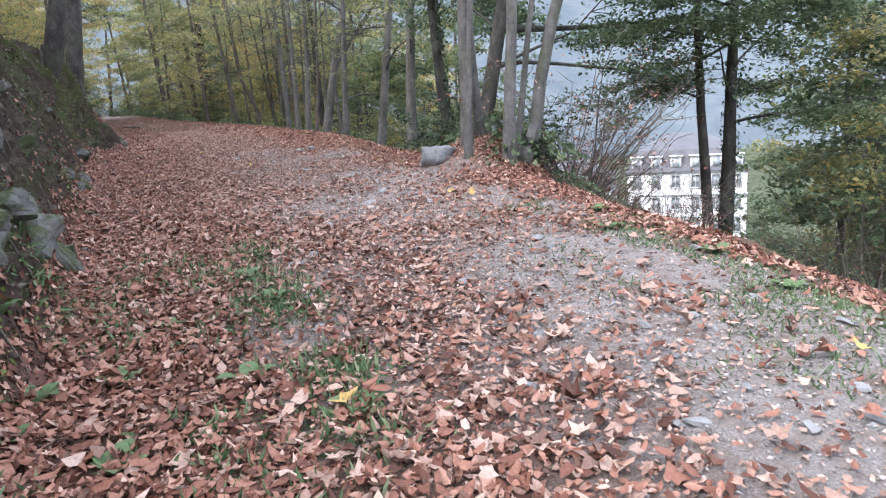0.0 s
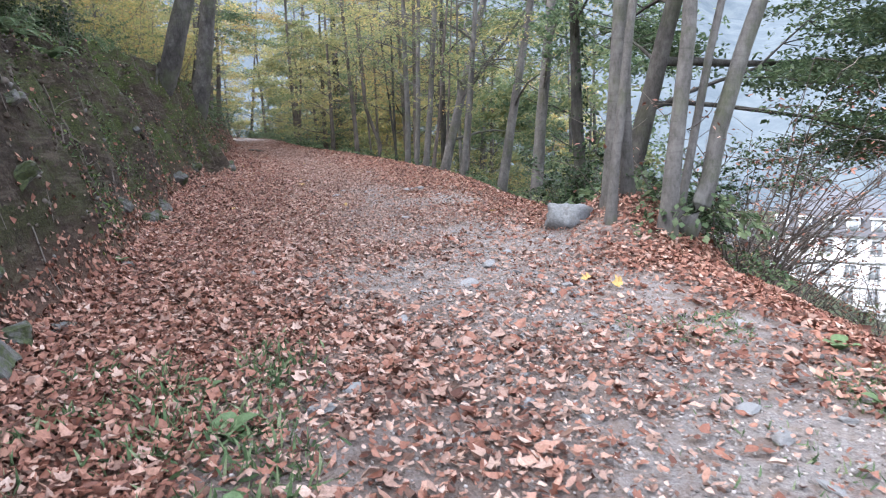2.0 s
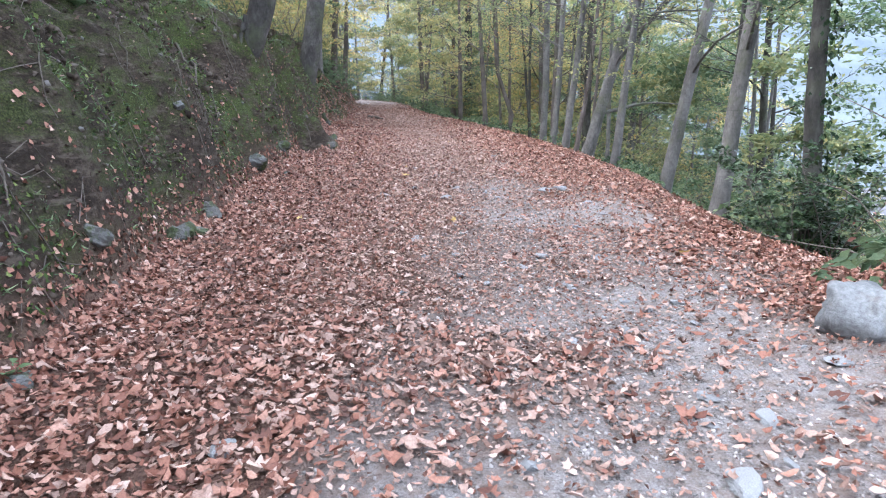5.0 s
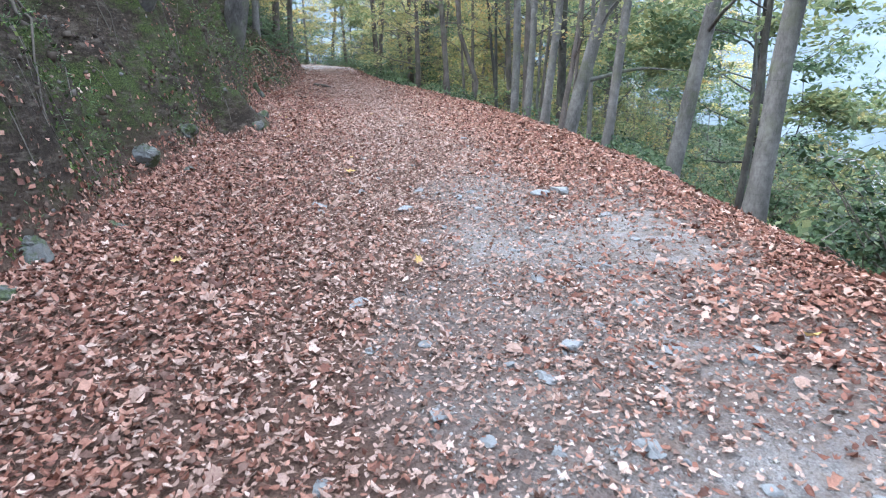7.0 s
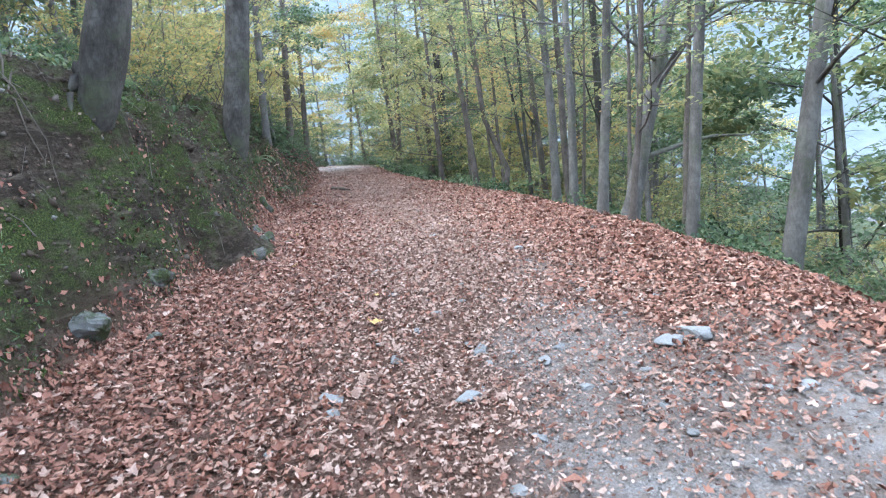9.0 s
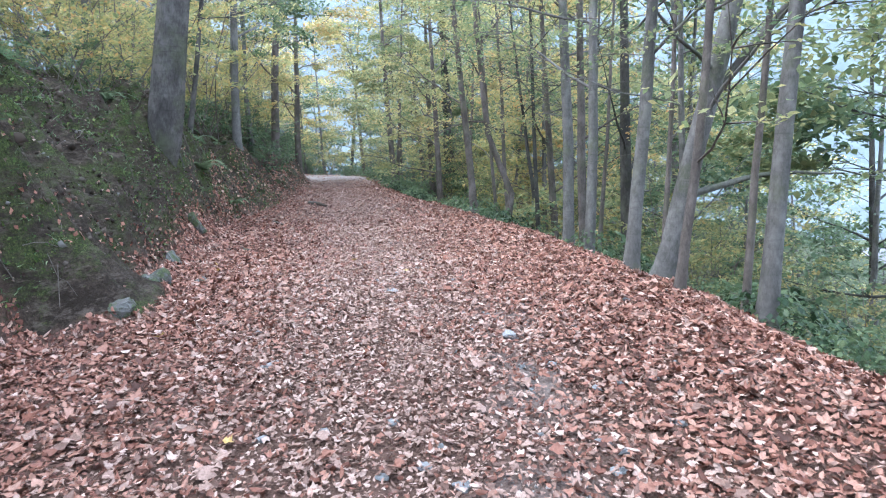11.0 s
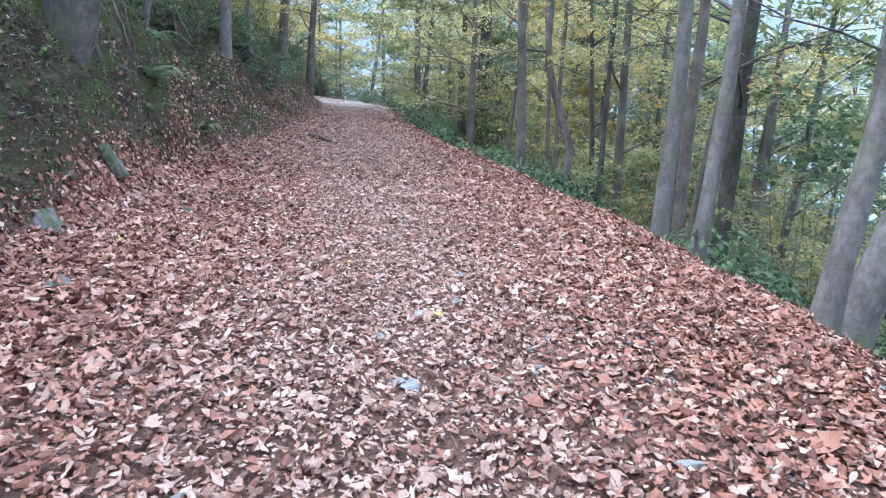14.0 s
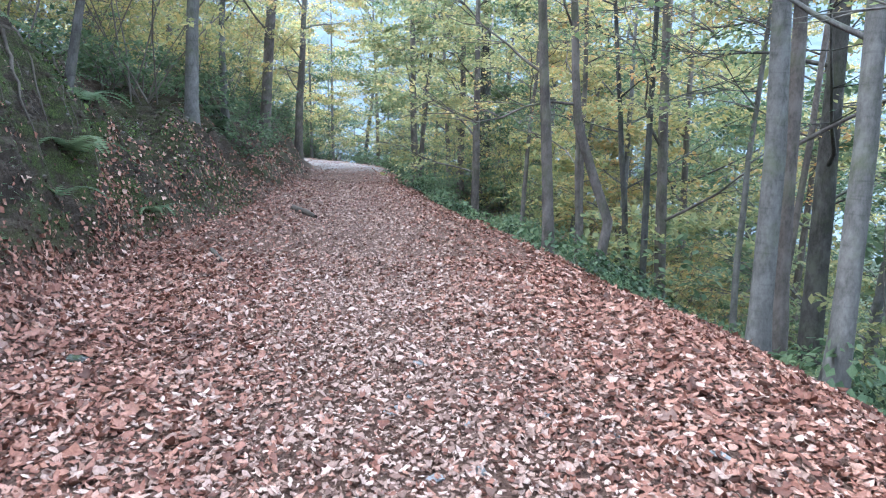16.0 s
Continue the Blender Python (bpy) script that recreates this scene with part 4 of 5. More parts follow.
def undergrowth():
    rng = np.random.default_rng(5)
    twiggy = [shrub("twiggy grey shrub with few brown leaves on the slope edge", M_RUST, np.random.default_rng(60 + i), 2.2, 1.4, 44, 9, 0.05, "twiggy shrubs", 0.5) for i in range(2)]
    strew(twiggy, [(5.9, 11.0), (6.9, 11.6), (7.6, 10.4), (6.4, 12.4), (8.4, 12.6), (5.3, 10.4), (11.5, 11.5), (12.5, 13), (13.5, 12), (11, 14), (14, 15), (12, 9.5)], rng, 0.8, 1.2)
    green = [shrub("leafy green shrub on the wooded slope", M_GREEN, np.random.default_rng(70 + i), 1.5, 1.1, 9, 26, 0.095, "green shrubs", 0.8) for i in range(3)]
    spots = []
    for _ in range(80):
        y = rng.uniform(16, 62)
        spots.append((float(path_edge(y)) + rng.uniform(3.0, 10) * (1 if y < 32 else 0.6), y))
    for _ in range(60):
        y = rng.uniform(9, 60)
        spots.append((float(bank_foot(y)) - rng.uniform(2.2, 8), y))
    for _ in range(26):
        y = rng.uniform(33, 58)
        spots.append((float(bank_foot(y)) - rng.uniform(0.6, 2.6), y))
    spots += [(5.0, 13.2), (4.6, 14.6), (5.6, 15.2), (11.2, 9.5), (12.5, 10.5), (10.6, 12.4), (-6.5, 56), (-5.5, 60), (-8, 64), (-9.5, 66), (-4.5, 57), (-11, 70), (-14, 72), (-12, 66)]
    strew(green, spots, rng, 0.7, 1.35)
    yellow = [shrub("sapling with yellowing leaves among the slope trees", M_CROWN, np.random.default_rng(90 + i), 3.2, 1.5, 9, 34, 0.095, "yellow saplings", 0.75, name="sapling") for i in range(2)]
    spots = []
    for _ in range(60):
        y = rng.uniform(13, 45)
        x = float(path_edge(y)) + rng.uniform(4.0, 12)
        if math.degrees(math.atan2(x, y - 1)) < 31:
            spots.append((x, y))
    strew(yellow, spots, rng, 0.7, 1.3)
    low = [mound("low green bramble and ivy on the slope edge", f, np.random.default_rng(80 + i), 0.7, 0.4, 420, 0.075, "bramble patches") for i, f in enumerate((M_GREEN, M_IVY, M_GREEN))]
    spots = [(3.9, 9.3), (4.2, 9.9), (4.4, 9.0), (3.8, 10.4), (4.4, 10.8), (4.1, 11.6)]
    for _ in range(95):
        y = rng.uniform(13, 50)
        spots.append((float(path_edge(y)) + rng.uniform(1.1, 4.2), y))
    for _ in range(46):
        y = rng.uniform(1, 45)
        spots.append((float(bank_foot(y)) - rng.uniform(1.7, 5), y))
    for _ in range(42):
        y = rng.uniform(27, 48)
        spots.append((float(path_edge(y)) + rng.uniform(0.45, 1.6), y))
    strew(low, spots, rng, 0.6, 1.3)
    dark = [mound("dark ivy and bramble heap at the path's outer edge", M_IVY, np.random.default_rng(88), 0.8, 0.45, 420, 0.07, "dark bramble heaps")]
    strew(dark, [(2.3, 27.6), (2.0, 28.4), (2.8, 28.2), (1.7, 29.4), (2.6, 29.6), (3.3, 27.4), (3.0, 26.0), (3.3, 24.9), (4.0, 22.6), (4.3, 21.4)], rng, 0.8, 1.3)
    holly = [shrub("dark evergreen holly bush with glossy leaves", M_IVY, np.random.default_rng(120), 1.9, 1.0, 12, 40, 0.08, "holly bushes", 0.95, name="holly_bush")]
    spots = [(4.1, 13.3), (4.5, 13.9), (4.5, 10.3), (4.2, 9.6)]
    for _ in range(26):
        y = rng.uniform(0, 17)
        spots.append((float(bank_foot(y)) - rng.uniform(1.7, 3.6), y))
    strew(holly, spots, rng, 0.6, 1.1)
    tall = [shrub("tall small-leaved green sapling on the slope", M_GREEN, np.random.default_rng(130 + i), 6.0, 1.9, 13, 20, 0.07, "tall saplings", 0.6, name="sapling") for i in range(2)]
    strew(tall, [(11.2, 10.0), (12.0, 9.2), (12.8, 8.4), (13.4, 10.2), (12.4, 7.4), (14.2, 8.8), (10.6, 8.8), (15, 11), (14.6, 10.0), (16.2, 12.2)], rng, 0.85, 1.25)
    hazel = [shrub("dense dark green bush on the hillside above the bank", M_GREEN, np.random.default_rng(150 + i), 3.4, 1.9, 15, 48, 0.1, "hillside bushes", 0.9, name="hazel_bush") for i in range(2)]
    spots = []
    for _ in range(30):
        y = rng.uniform(1, 15)
        spots.append((float(bank_foot(y)) - rng.uniform(2.6, 8.0), y))
    for _ in range(14):
        x = rng.uniform(-24, 2)
        spots.append((x, rng.uniform(58, 72) - 0.3 * x * 0))
    strew(hazel, [p for p in spots if not float(bank_foot(p[1])) - 0.8 < p[0] < float(path_edge(p[1])) + 0.6], rng, 0.8, 1.4)
    amber = [shrub("young beech with orange-yellow leaves above the bank", M_YGREEN, np.random.default_rng(170 + i), 4.5, 2.0, 10, 44, 0.11, "young beeches", 0.85, name="young_beech") for i in range(2)]
    spots = []
    for _ in range(34):
        y = rng.uniform(14, 56)
        spots.append((float(bank_foot(y)) - rng.uniform(1.6, 7.0), y))
    for _ in range(26):
        y = rng.uniform(44, 66)
        spots.append((rng.uniform(-12, 3), y))
    strew(amber, [p for p in spots if not float(bank_foot(p[1])) - 1.4 < p[0] < float(path_edge(p[1])) + 1.2], rng, 0.7, 1.3)
    weeds = [weed(np.random.default_rng(140 + i)) for i in range(2)]
    spots = [(-1.0, 3.9), (-1.05, 2.4), (-0.6, 2.0), (-0.2, 2.1), (0.05, 3.1), (-0.8, 4.6), (-0.35, 5.4), (-0.55, 5.9), (-0.2, 4.7), (-1.2, 5.0), (0.2, 2.0), (-0.9, 3.0), (-1.35, 3.4), (-1.4, 4.4), (2.6, 5.1), (2.9, 4.2), (2.75, 3.4), (3.0, 5.9), (-1.5, 2.2), (-0.4, 3.6)]
    for _ in range(30):
        y = rng.uniform(1.5, 9)
        spots.append((float(bank_foot(y)) - rng.uniform(-0.1, 1.0), y))
    strew(weeds, spots, rng, 0.7, 1.15)
    ferns = [fern(np.random.default_rng(95 + i)) for i in range(2)]
    spots = []
    for _ in range(95):
        y = rng.uniform(3, 36)
        spots.append((float(bank_foot(y)) - rng.uniform(1.3, 3.6), y))
    spots += [(-4.7, 26.2), (-5.0, 26.9), (-5.3, 26.0), (-4.9, 28.4), (-5.6, 28.0)]
    strew(ferns, spots, rng, 0.7, 1.3)


undergrowth()


def make_grass():
    """Short grass and weeds by the path's sides near its start, and moss blades on the bank."""
    rng = np.random.default_rng(21)
    for label, n, sampler, length in (
            ("sparse green grass tufts at the foot of the bank", 5600, "left", 0.075),
            ("short green grass along the path's outer edge", 17000, "right", 0.045),
            ("moss and short grass growing on the bank", 30000, "bank", 0.05)):
        if sampler == "left":
            cx, cy = rng.uniform(-1.5, 0.5, 40), rng.uniform(1.4, 6.6, 40)
            cx = np.minimum(cx, 0.4 - 0.1 * cy)
            k = rng.integers(0, 40, n)
            x, y = cx[k] + rng.normal(0, 0.12, n), cy[k] + rng.normal(0, 0.14, n)
        elif sampler == "right":
            y = rng.uniform(-0.5, 6.6, n)
            x = path_edge(y) - 0.45 + rng.normal(0.1, 0.4, n) + rng.exponential(0.6, n) * (rng.random(n) < 0.5)
            keep = vnoise(x, y, 1.6, 2) > 0.42
            x, y = x[keep], y[keep]
        else:
            y = rng.uniform(2, 34, n)
            x = bank_foot(y) - rng.uniform(0.02, 2.3, n)
            keep = (fbm(x * 1.1, y, 0.8, 2, 4) > np.interp(y, [2, 9, 13, 24, 30], [0.12, 0.1, -0.02, -0.05, 0.15]))
            x, y = x[keep], y[keep]
        n = len(x)
        blade = np.array([(-0.09, 0, 0), (0.09, 0, 0), (0.05, 0.12, 0.6), (0.0, 0.4, 1.0)])
        p = np.stack([x, y, height(x, y) - 0.005], -1)
        turn = slope_turn(x, y) @ frames_of(rng.uniform(0, 6.28, n), rng.normal(0, 0.7, n), rng.normal(0, 0.7, n))
        ob = part("grass", scatter(blade, np.array([(0, 1, 2), (0, 2, 3)]), p, (rng.uniform(0.5, 1.5, n) * length).reshape(-1, 1), turn), M_GRASS, None, smooth=False)
        tagged(ob, label, "grass", kind="stuff")


make_grass()

# ---- stones, boulder, roots, fallen wood ----


def pebble(rng, flat=0.5, sub=2, faces=11, low=0.4, high=0.75, rough=0.02):
    bm = bmesh.new()
    bmesh.ops.create_icosphere(bm, subdivisions=sub, radius=1)
    cuts = [(Vector(rng.normal(0, 1, 3)).normalized(), rng.uniform(low, high)) for _ in range(faces)]
    for v in bm.verts:
        for nrm, at in cuts:
            over = v.co.dot(nrm) - at
            if over > 0:
                v.co -= nrm * over
        v.co += Vector(rng.normal(0, rough, 3))
    shape = np.array([v.co[:] for v in bm.verts]) * (1, 0.72, flat), np.array([[v.index for v in f.verts] for f in bm.faces])
    bm.free()
    return shape


def rock(rng, flat=0.7):
    """A blocky rock: a worn cube with broken faces."""
    bm = bmesh.new()
    bmesh.ops.create_cube(bm, size=2)
    bmesh.ops.subdivide_edges(bm, edges=bm.edges, cuts=6, use_grid_fill=True)
    shift = Vector(rng.uniform(0, 50, 3))
    for v in bm.verts:
        round_ = v.co.normalized() * 1.15
        v.co = v.co.lerp(round_, 0.45)
        v.co *= 0.86 + 0.34 * noise.noise(v.co * 0.9 + shift) + 0.13 * noise.noise(v.co * 2.6 + shift)
    shape = np.array([v.co[:] for v in bm.verts]) * (1, 0.8, flat), np.array([[v.index for v in f.verts] for f in bm.faces])
    bm.free()
    return shape


STONES = [
    (1.15, 7.74, 0.13), (1.06, 4.51, 0.09), (0.22, 5.77, 0.08), (0.05, 5.57, 0.1), (1.44, 8.28, 0.13), (0.56, 6.88, 0.1), (1.00, 11.89, 0.12), (-0.22, 12.42, 0.09), (-1.14, 14.38, 0.05), (-0.87, 14.79, 0.08), (1.12, 10.92, 0.1), (0.82, 11.53, 0.09), (0.28, 11.15, 0.08), (1.37, 15.42, 0.15), (-0.04, 14.80, 0.13), (1.56, 15.55, 0.2), (0.06, 15.64, 0.1), (0.67, 18.84, 0.14), (-0.11, 24.63, 0.07), (-0.91, 24.37, 0.07), (-0.91, 14.98, 0.12),
]


def make_stones():
    rng = np.random.default_rng(31)
    kinds = [pebble(np.random.default_rng(300 + i), 0.34, 3) for i in range(6)]
    data, dark = [], []
    for n, (v, f) in enumerate(kinds):
        me = bpy.data.meshes.new("stone")
        me.from_pydata(v.tolist(), [], f.tolist())
        me.materials.append(M_STONE)
        data.append(me)
        v, f = rock(np.random.default_rng(320 + n), 0.6)
        me = bpy.data.meshes.new("stone")
        me.from_pydata(v.tolist(), [], f.tolist())
        me.materials.append(M_BANKSTONE)
        dark.append(me)
    spots = list(STONES)
    for _ in range(290):
        y = rng.uniform(0.8, 24)
        x = np.interp(y, [0, 4, 8, 12, 16, 26], [2.0, 1.65, 1.35, 1.05, 0.6, 0.0]) + rng.normal(0, 0.75)
        spots.append((x, y, rng.uniform(0.03, 0.07) * (1.4 if rng.random() < 0.25 else 1.0)))
    for x, y, r in spots:
        ob = new("stone", data[int(rng.integers(6))])
        ob.location = (x, y, float(height(x, y)) + r * 0.12)
        ob.rotation_euler = (rng.normal(0, 0.15), rng.normal(0, 0.15), rng.uniform(0, 6.28))
        ob.scale = (r, r, r)
        tagged(ob, "flat grey slate stone bedded in the gravel path", "stone", "stones in the path")
    # stones sticking out of the foot of the bank
    for x, y, r in BANK_STONES:
        ob = new("stone", dark[int(rng.integers(6))])
        ob.location = (x + 0.12, y, float(height(x + 0.12, y)) - r * 0.05)
        ob.rotation_euler = (rng.normal(0, 0.3), rng.normal(-0.5, 0.3), rng.uniform(0, 6.28))
        ob.scale = (r * 0.68, r * 0.68, r * 0.68)
        tagged(ob, "mossy grey stone sticking out of the earth bank", "stone", "stones in the bank")
    # gravel
    n = 15000
    y = rng.uniform(0, 17, n)
    x = np.interp(y, [0, 4, 8, 12, 16], [2.0, 1.65, 1.35, 1.05, 0.6]) + rng.normal(0, 0.8, n)
    keep = bareness(x, y) > 0.25
    x, y = x[keep], y[keep]
    n = len(x)
    v = np.array([(1, 0, 0), (-1, 0, 0), (0, 1, 0), (0, -1, 0), (0, 0, 0.7), (0, 0, -0.7)])
    f = np.array([(0, 2, 4), (2, 1, 4), (1, 3, 4), (3, 0, 4), (2, 0, 5), (1, 2, 5), (3, 1, 5), (0, 3, 5)])
    k = Mat("gravel", 0.85, 0.3)
    m = k.done(k.ramp(k.island(), [(0, (0.09, 0.08, 0.076)), (0.5, (0.22, 0.2, 0.192)), (0.9, (0.34, 0.315, 0.305)), (1, (0.42, 0.38, 0.35))]))
    ob = part("gravel", scatter(v, f, np.stack([x, y, height(x, y) + 0.002], -1), rng.uniform(0.005, 0.017, (n, 3)), frames_of(rng.uniform(0, 6.28, n), rng.normal(0, 0.4, n), rng.normal(0, 0.4, n))), m, None, smooth=False)
    tagged(ob, "loose grey gravel on the path", "gravel", kind="stuff")
    # the boulder by the clump of trees
    v, f = rock(np.random.default_rng(23), 0.7)
    ob = link_mesh("boulder", v * (0.25, 0.27, 0.27), f, M_ROCK)
    ob.location = (2.68, 9.75, float(height(2.68, 9.75)) + 0.04)
    ob.rotation_euler = (0.1, 0.1, 0.5)
    tagged(ob, "pale grey boulder at the path's edge below the trees", "boulder")


BANK_STONES = [(-1.72, 2.6, 0.36), (-1.72, 3.3, 0.3), (-1.75, 4.2, 0.28), (-1.82, 6.1, 0.34), (-1.78, 5.5, 0.28), (-1.9, 6.65, 0.22), (-1.75, 5.0, 0.24), (-2.1, 5.9, 0.25), (-2.3, 7.8, 0.2), (-2.5, 10.5, 0.18), (-2.7, 12.6, 0.2), (-2.85, 13.3, 0.16),
               (-1.78, 7.05, 0.15), (-2.0, 8.95, 0.13), (-1.95, 6.3, 0.2), (-2.1, 6.9, 0.12), (-1.75, 4.6, 0.18), (-1.85, 3.6, 0.22), (-1.8, 2.9, 0.17), (-2.0, 3.2, 0.25), (-2.05, 4.2, 0.2),
               (-2.3, 5.4, 0.14), (-2.45, 8.1, 0.13), (-2.72, 14.3, 0.14), (-2.95, 16.6, 0.16), (-2.95, 21.6, 0.15), (-2.9, 19.6, 0.22), (-3.2, 13.4, 0.12), (-3.3, 24.2, 0.13),
               (-2.75, 12.3, 0.26), (-2.8, 13.2, 0.24), (-3.35, 16.3, 0.3), (-3.3, 17.6, 0.26), (-3.9, 22.8, 0.3), (-4.1, 24.1, 0.28), (-3.2, 20.9, 0.3)]
make_stones()


def make_roots():
    rng = np.random.default_rng(51)
    for n in range(30):
        y = rng.uniform(5, 16) if n < 20 else rng.uniform(16, 30)
        d = rng.uniform(0.6, 1.6)
        pts = []
        for s in np.linspace(0, 1, 9):
            dd = d * (1 - 0.6 * s)
            yy = y - 0.5 * s * d + 0.22 * math.sin(s * 5 + n) * s + rng.normal(0, 0.03)
            xx = float(bank_foot(yy)) - dd
            pts.append((xx, yy, float(height(xx, yy)) + 0.02))
        ob = part("root", tube(pts, rng.uniform(0.008, 0.026) * np.linspace(1, 0.3, 9), 6), M_ROOT, None)
        tagged(ob, "thin bare root hanging down the earth bank", "root", "roots in the bank")
    twigs = []
    for n in range(320):
        y, d, a = rng.uniform(2, 31), rng.uniform(0.05, 2.0), rng.uniform(0, 6.28)
        ln = rng.uniform(0.12, 0.45)
        pts = []
        for s in np.linspace(0, 1, 4):
            yy = y + math.sin(a) * ln * s
            xx = float(bank_foot(y)) - d + math.cos(a) * ln * s
            pts.append((xx, yy, float(height(xx, yy)) + 0.012 + rng.uniform(0, 0.02)))
        twigs.append(tube(pts, rng.uniform(0.003, 0.007) * np.linspace(1, 0.5, 4), 3))
    ob = part("twigs", join(twigs), M_TWIG, None)
    tagged(ob, "thin dry twigs and rootlets strewn on the bank", "twigs", kind="stuff")
    # dead branches lying on the bank
    for x, y, ln, r in ((-4.2, 32.6, 2.2, 0.07), (-3.9, 28.0, 1.3, 0.03)):
        pts = []
        for s in np.linspace(0, 1, 7):
            xx, yy = x + 0.55 * s * ln * 0.6, y - 0.5 * s * ln
            pts.append((xx, yy, float(height(xx, yy)) + 0.05))
        ob = part("dead_branch", tube(pts, r * np.linspace(1, 0.5, 7), 8, 0.1, rng), M_ROOT, None)
        tagged(ob, "dead brown branch lying down the bank", "branch")


make_roots()

# ---- single large leaves on top of the litter ----


def make_big_leaves():
    rng = np.random.default_rng(61)
    root = anchor("leaf_scatter", (0.5, 5, float(height(0.5, 5))), "large pale and yellow maple leaves lying on the path", "fallen leaves")
    shapes = []
    for mat in (M_PALE, M_PALE, M_PALE, M_YELLOW, M_RUST):
        v = curled(1, rng, 0.3)[0]
        me = bpy.data.meshes.new("leaf")
        me.from_pydata(v.tolist(), [], LEAF_F.tolist())
        me.materials.append(mat)
        shapes.append(me)
    for i in range(280):
        y = rng.uniform(1.2, 24)
        x = rng.uniform(float(bank_foot(y)) + 0.15, float(path_edge(y)))
        ob = new("leaf", shapes[int(rng.choice(5, p=[0.25, 0.25, 0.22, 0.04, 0.24]))])
        t = slope_turn(np.array([x]), np.array([y]))[0] @ frames_of(np.array([rng.uniform(0, 6.28)]), rng.normal(0, 0.2, 1), rng.normal(0, 0.2, 1))[0]
        s = rng.uniform(0.09, 0.155)
        ob.parent = root
        ob.matrix_basis = Matrix.Translation(Vector((x, y, float(height(x, y)) + 0.055)) - root.location) @ Matrix([list(r) for r in t]).to_4x4() @ Matrix.Scale(s, 4)


make_big_leaves()

# ---- the valley: a tall white building and houses ----
M_WALL = plain_material("white_render", (0.50, 0.50, 0.50), (0.60, 0.60, 0.60), 3, 0.85, 0.2, 0.1)
M_SLATE = plain_material("slate_roof", (0.05, 0.05, 0.058), (0.10, 0.10, 0.112), 5, 0.6, 0.4, 0.3)
M_FRAME = plain_material("stone_trim", (0.42, 0.42, 0.42), (0.52, 0.52, 0.52), 6, 0.8, 0.2, 0.1)
M_PANE = plain_material("window_glass", (0.18, 0.195, 0.21), (0.34, 0.36, 0.38), 1.2, 0.1, 0.6, 0)


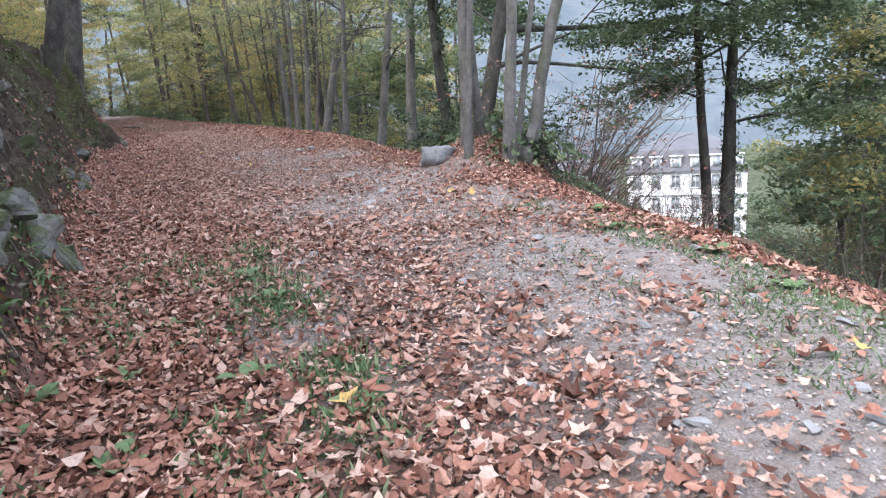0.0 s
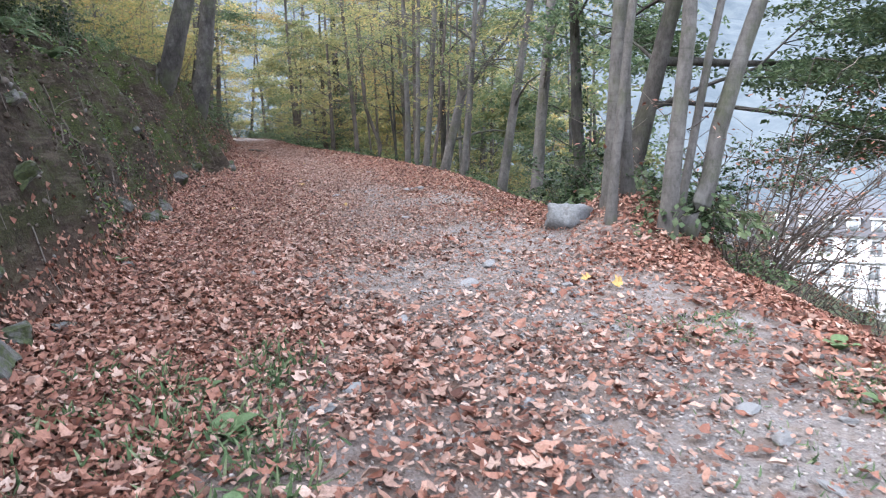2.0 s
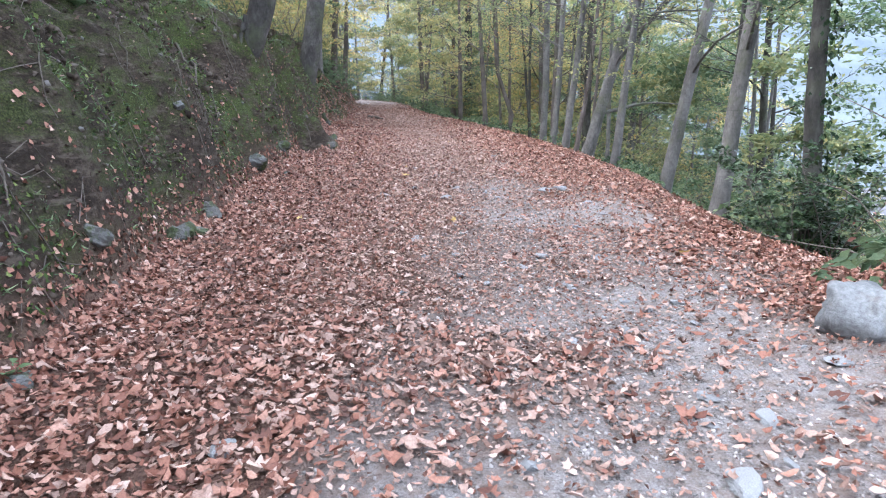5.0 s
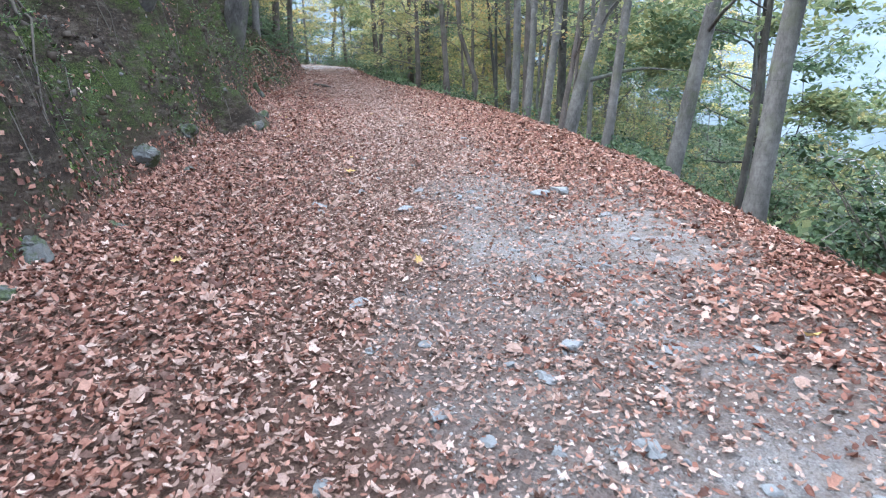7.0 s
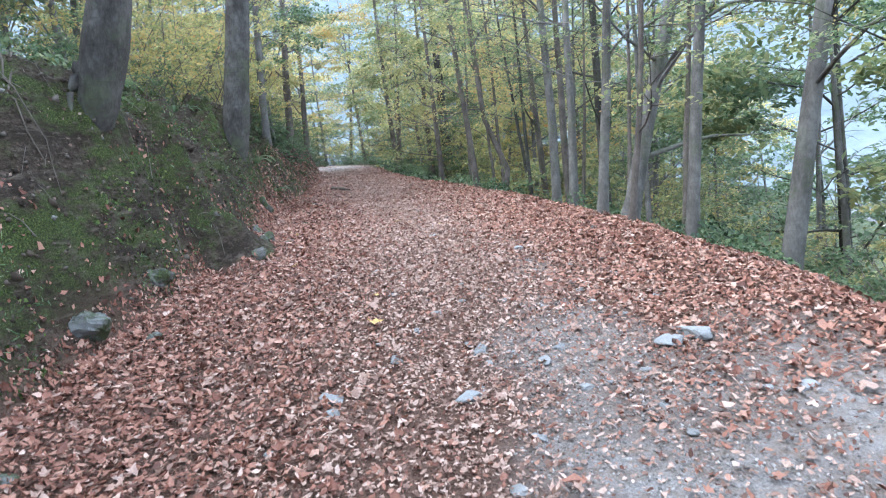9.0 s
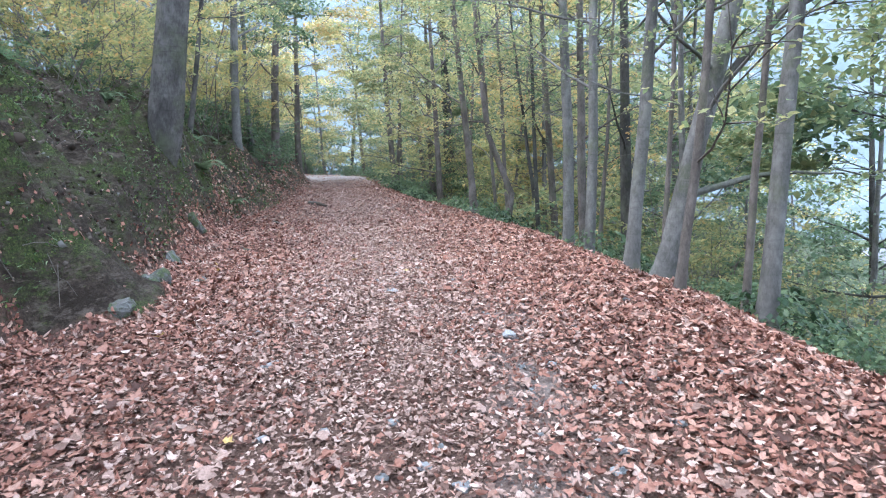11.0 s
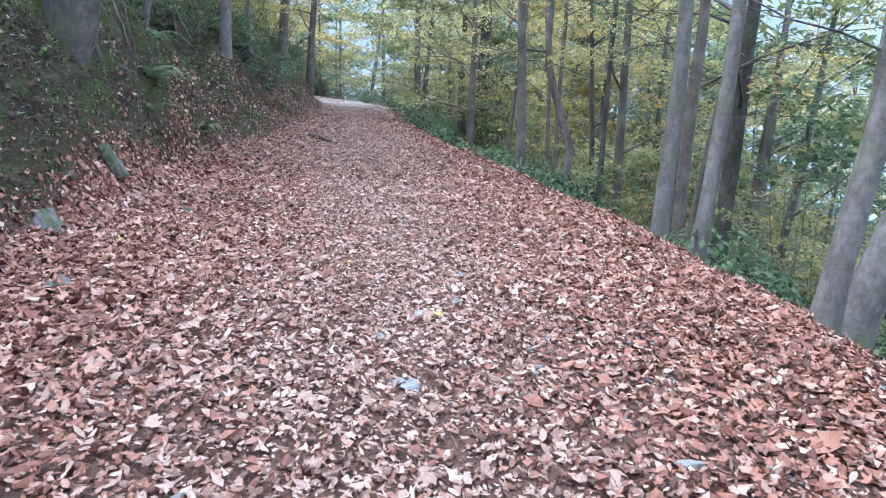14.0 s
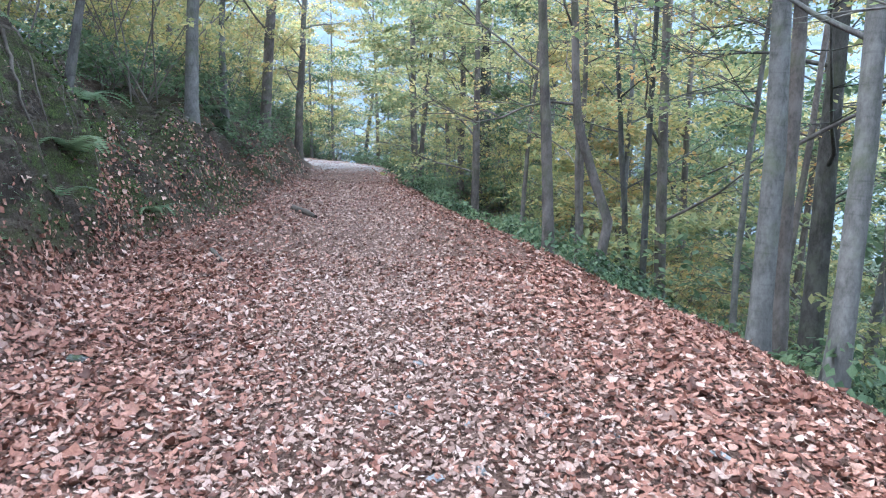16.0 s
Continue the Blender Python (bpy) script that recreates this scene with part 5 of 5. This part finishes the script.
def building(name, place, turn, wide, deep, storeys, columns, label, mansard=True, wall=None, storey=3.4):
    root = anchor(name, place, label, "building")
    root.rotation_euler = (0, 0, radians(turn))
    tall = storeys * storey
    t, half = 0.35, wide / 2
    gap = wide / columns
    # the front wall is built of piers and bands, so that the windows are real openings
    pieces = []
    w, lo, up_ = 1.15, 0.95, 2.75
    for c in range(columns + 1):
        x0 = -half if c == 0 else -half + (c - 0.5) * gap + w / 2
        x1 = half if c == columns else -half + (c + 0.5) * gap - w / 2
        pieces.append(box_shape((x0, 0, -6), (x1, t, tall)))
    for c in range(columns):
        x0, x1 = -half + (c + 0.5) * gap - w / 2, -half + (c + 0.5) * gap + w / 2
        pieces.append(box_shape((x0, 0, -6), (x1, t, lo)))
        for s in range(storeys):
            pieces.append(box_shape((x0, 0, s * storey + up_), (x1, t, (s + 1) * storey + (lo if s < storeys - 1 else 0))))
    pieces += [box_shape((-half, deep - t, -6), (half, deep, tall)), box_shape((-half, t, -6), (-half + t, deep - t, tall)), box_shape((half - t, t, -6), (half, deep - t, tall))]
    part("wall", join(pieces), wall or M_WALL, root, smooth=False)
    for s in range(1, storeys + 1):
        part("cornice", box_shape((-half - 0.15, -0.16, s * storey - 0.28), (half + 0.15, -0.003, s * storey - 0.02)), M_FRAME, root, smooth=False)
    for s in range(storeys):
        for c in range(columns):
            x = -half + (c + 0.5) * gap
            z0, z1 = s * storey + lo, s * storey + up_
            win = part("window", join([box_shape((x - w / 2 - 0.14, -0.07, z0 - 0.14), (x - w / 2, -0.003, z1 + 0.14)), box_shape((x + w / 2, -0.07, z0 - 0.14), (x + w / 2 + 0.14, -0.003, z1 + 0.14)),
                                       box_shape((x - w / 2, -0.07, z1), (x + w / 2, -0.003, z1 + 0.14)), box_shape((x - w / 2, -0.12, z0 - 0.14), (x + w / 2, -0.003, z0)),
                                       box_shape((x - 0.04, 0.1, z0), (x + 0.04, 0.16, z1))]), M_FRAME, root, smooth=False)
            part("pane", box_shape((x - w / 2, 0.18, z0), (x + w / 2, 0.2, z1)), M_PANE, win, smooth=False)
    ov = 0.4
    rise, inset = (3.2, 1.3) if mansard else (wide * 0.28, 0)
    a = [(-half - ov, -ov, tall), (half + ov, -ov, tall), (half + ov, deep + ov, tall), (-half - ov, deep + ov, tall)]
    if mansard:
        b = [(-half + inset, inset, tall + rise), (half - inset, inset, tall + rise), (half - inset, deep - inset, tall + rise), (-half + inset, deep - inset, tall + rise)]
        c = [(-half + deep / 2, deep / 2, tall + rise + 2.4), (half - deep / 2, deep / 2, tall + rise + 2.4)]
        v = a + b + c
        f = [(0, 1, 5, 4), (1, 2, 6, 5), (2, 3, 7, 6), (3, 0, 4, 7), (4, 5, 9, 8), (6, 7, 8, 9), (5, 6, 9), (7, 4, 8), (3, 2, 1, 0)]
    else:
        v = a + [(-half - ov, deep / 2, tall + deep * 0.42), (half + ov, deep / 2, tall + deep * 0.42)]
        f = [(0, 1, 5, 4), (2, 3, 4, 5), (1, 2, 5), (3, 0, 4), (3, 2, 1, 0)]
    roof = link_mesh("roof", v, f, M_SLATE, root)
    if mansard:
        for c in range(columns):
            x = -half + (c + 0.5) * gap
            d = part("dormer", join([box_shape((x - 0.8, -0.05, tall + 0.25), (x + 0.8, 1.5, tall + 2.2)), box_shape((x - 1.0, -0.25, tall + 2.203), (x + 1.0, 1.6, tall + 2.4))]), M_WALL, roof, smooth=False)
            part("pane", box_shape((x - 0.5, -0.09, tall + 0.5), (x + 0.5, -0.053, tall + 2.0)), M_PANE, roof, smooth=False)
    return root


def stand(x, y):
    return (x, y, float(height(x, y)))


building("apartment_building", (65.8, 81.1, -22.4), -39.7, 17, 13, 4, 6, "tall white rendered building with grey mansard roof in the valley")
building("apartment_building", (54, 96, -22.0), -30, 14, 12, 3, 5, "white rendered building with slate roof among valley trees")
for x, y, turn, w, s in ((70, 118, -25, 14, 2), (150, 75, -62, 15, 3), (45, 130, -20, 15, 2), (28, 95, -10, 13, 3), (18, 128, -5, 14, 3)):
    building("house", stand(x, y), turn, w, 10, s, 4, "pale rendered house with slate roof among the valley trees", mansard=False)


# ---- the far side of the valley ----


def far_hills():
    k = Mat("far_hill_painted_haze", 1.0, 0.0)
    # distance haze is painted in: bluish-grey woodland colour plus a faint glow
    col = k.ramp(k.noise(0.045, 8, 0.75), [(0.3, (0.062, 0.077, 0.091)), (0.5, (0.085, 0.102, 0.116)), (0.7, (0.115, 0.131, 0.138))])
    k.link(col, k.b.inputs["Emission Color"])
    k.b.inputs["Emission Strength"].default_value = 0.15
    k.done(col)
    a = np.radians(np.linspace(-80, 130, 160))
    r = np.linspace(0, 1, 24)
    A, R = np.meshgrid(a, r, indexing="ij")
    dist = 300 + 380 * R
    x, y = dist * np.sin(A), dist * np.cos(A)
    tall = np.interp(np.degrees(A), [-80, 12, 34, 130], [235, 215, 115, 105])
    z = -24 + R**0.8 * (tall + 90 * (0.5 + fbm(np.degrees(A), 0 * A, 0.03, 1, 4))) + 22 * fbm(x, y, 0.02, 2, 5) * R
    n, m = A.shape
    i, j = np.meshgrid(np.arange(n - 1), np.arange(m - 1), indexing="ij")
    f = np.stack([i * m + j, i * m + j + 1, (i + 1) * m + j + 1, (i + 1) * m + j], -1).reshape(-1, 4)
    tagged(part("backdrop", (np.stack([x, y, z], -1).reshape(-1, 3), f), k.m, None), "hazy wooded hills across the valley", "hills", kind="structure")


far_hills()


def bank_clods():
    """Crumbs of earth and small stones on the bank."""
    rng = np.random.default_rng(91)
    n = 5200
    y = rng.uniform(1.5, 33, n)
    x = bank_foot(y) - rng.uniform(-0.05, 1.9, n)
    v = np.array([(1, 0, 0), (-0.9, 0.2, 0), (0, 1, 0.1), (0.1, -1, 0), (0.1, 0.1, 0.8), (0, 0, -0.8)])
    f = np.array([(0, 2, 4), (2, 1, 4), (1, 3, 4), (3, 0, 4), (2, 0, 5), (1, 2, 5), (3, 1, 5), (0, 3, 5)])
    k = Mat("earth_crumbs", 0.95, 0.1)
    m = k.done(k.ramp(k.island(), [(0, (0.02, 0.015, 0.012)), (0.6, (0.07, 0.054, 0.042)), (0.93, (0.10, 0.086, 0.075)), (1, (0.15, 0.145, 0.14))]))
    size = rng.uniform(0.012, 0.035, (n, 1)) * rng.uniform(0.6, 1.4, (n, 3)) * np.where(rng.random((n, 1)) < 0.06, 2.2, 1)
    ob = part("earth_crumbs", scatter(v, f, np.stack([x, y, height(x, y)], -1), size, frames_of(rng.uniform(0, 6.28, n), rng.normal(0, 0.5, n), rng.normal(0, 0.5, n))), m, None, smooth=False)
    tagged(ob, "crumbs of earth and small stones on the bank", "earth", kind="stuff")


bank_clods()
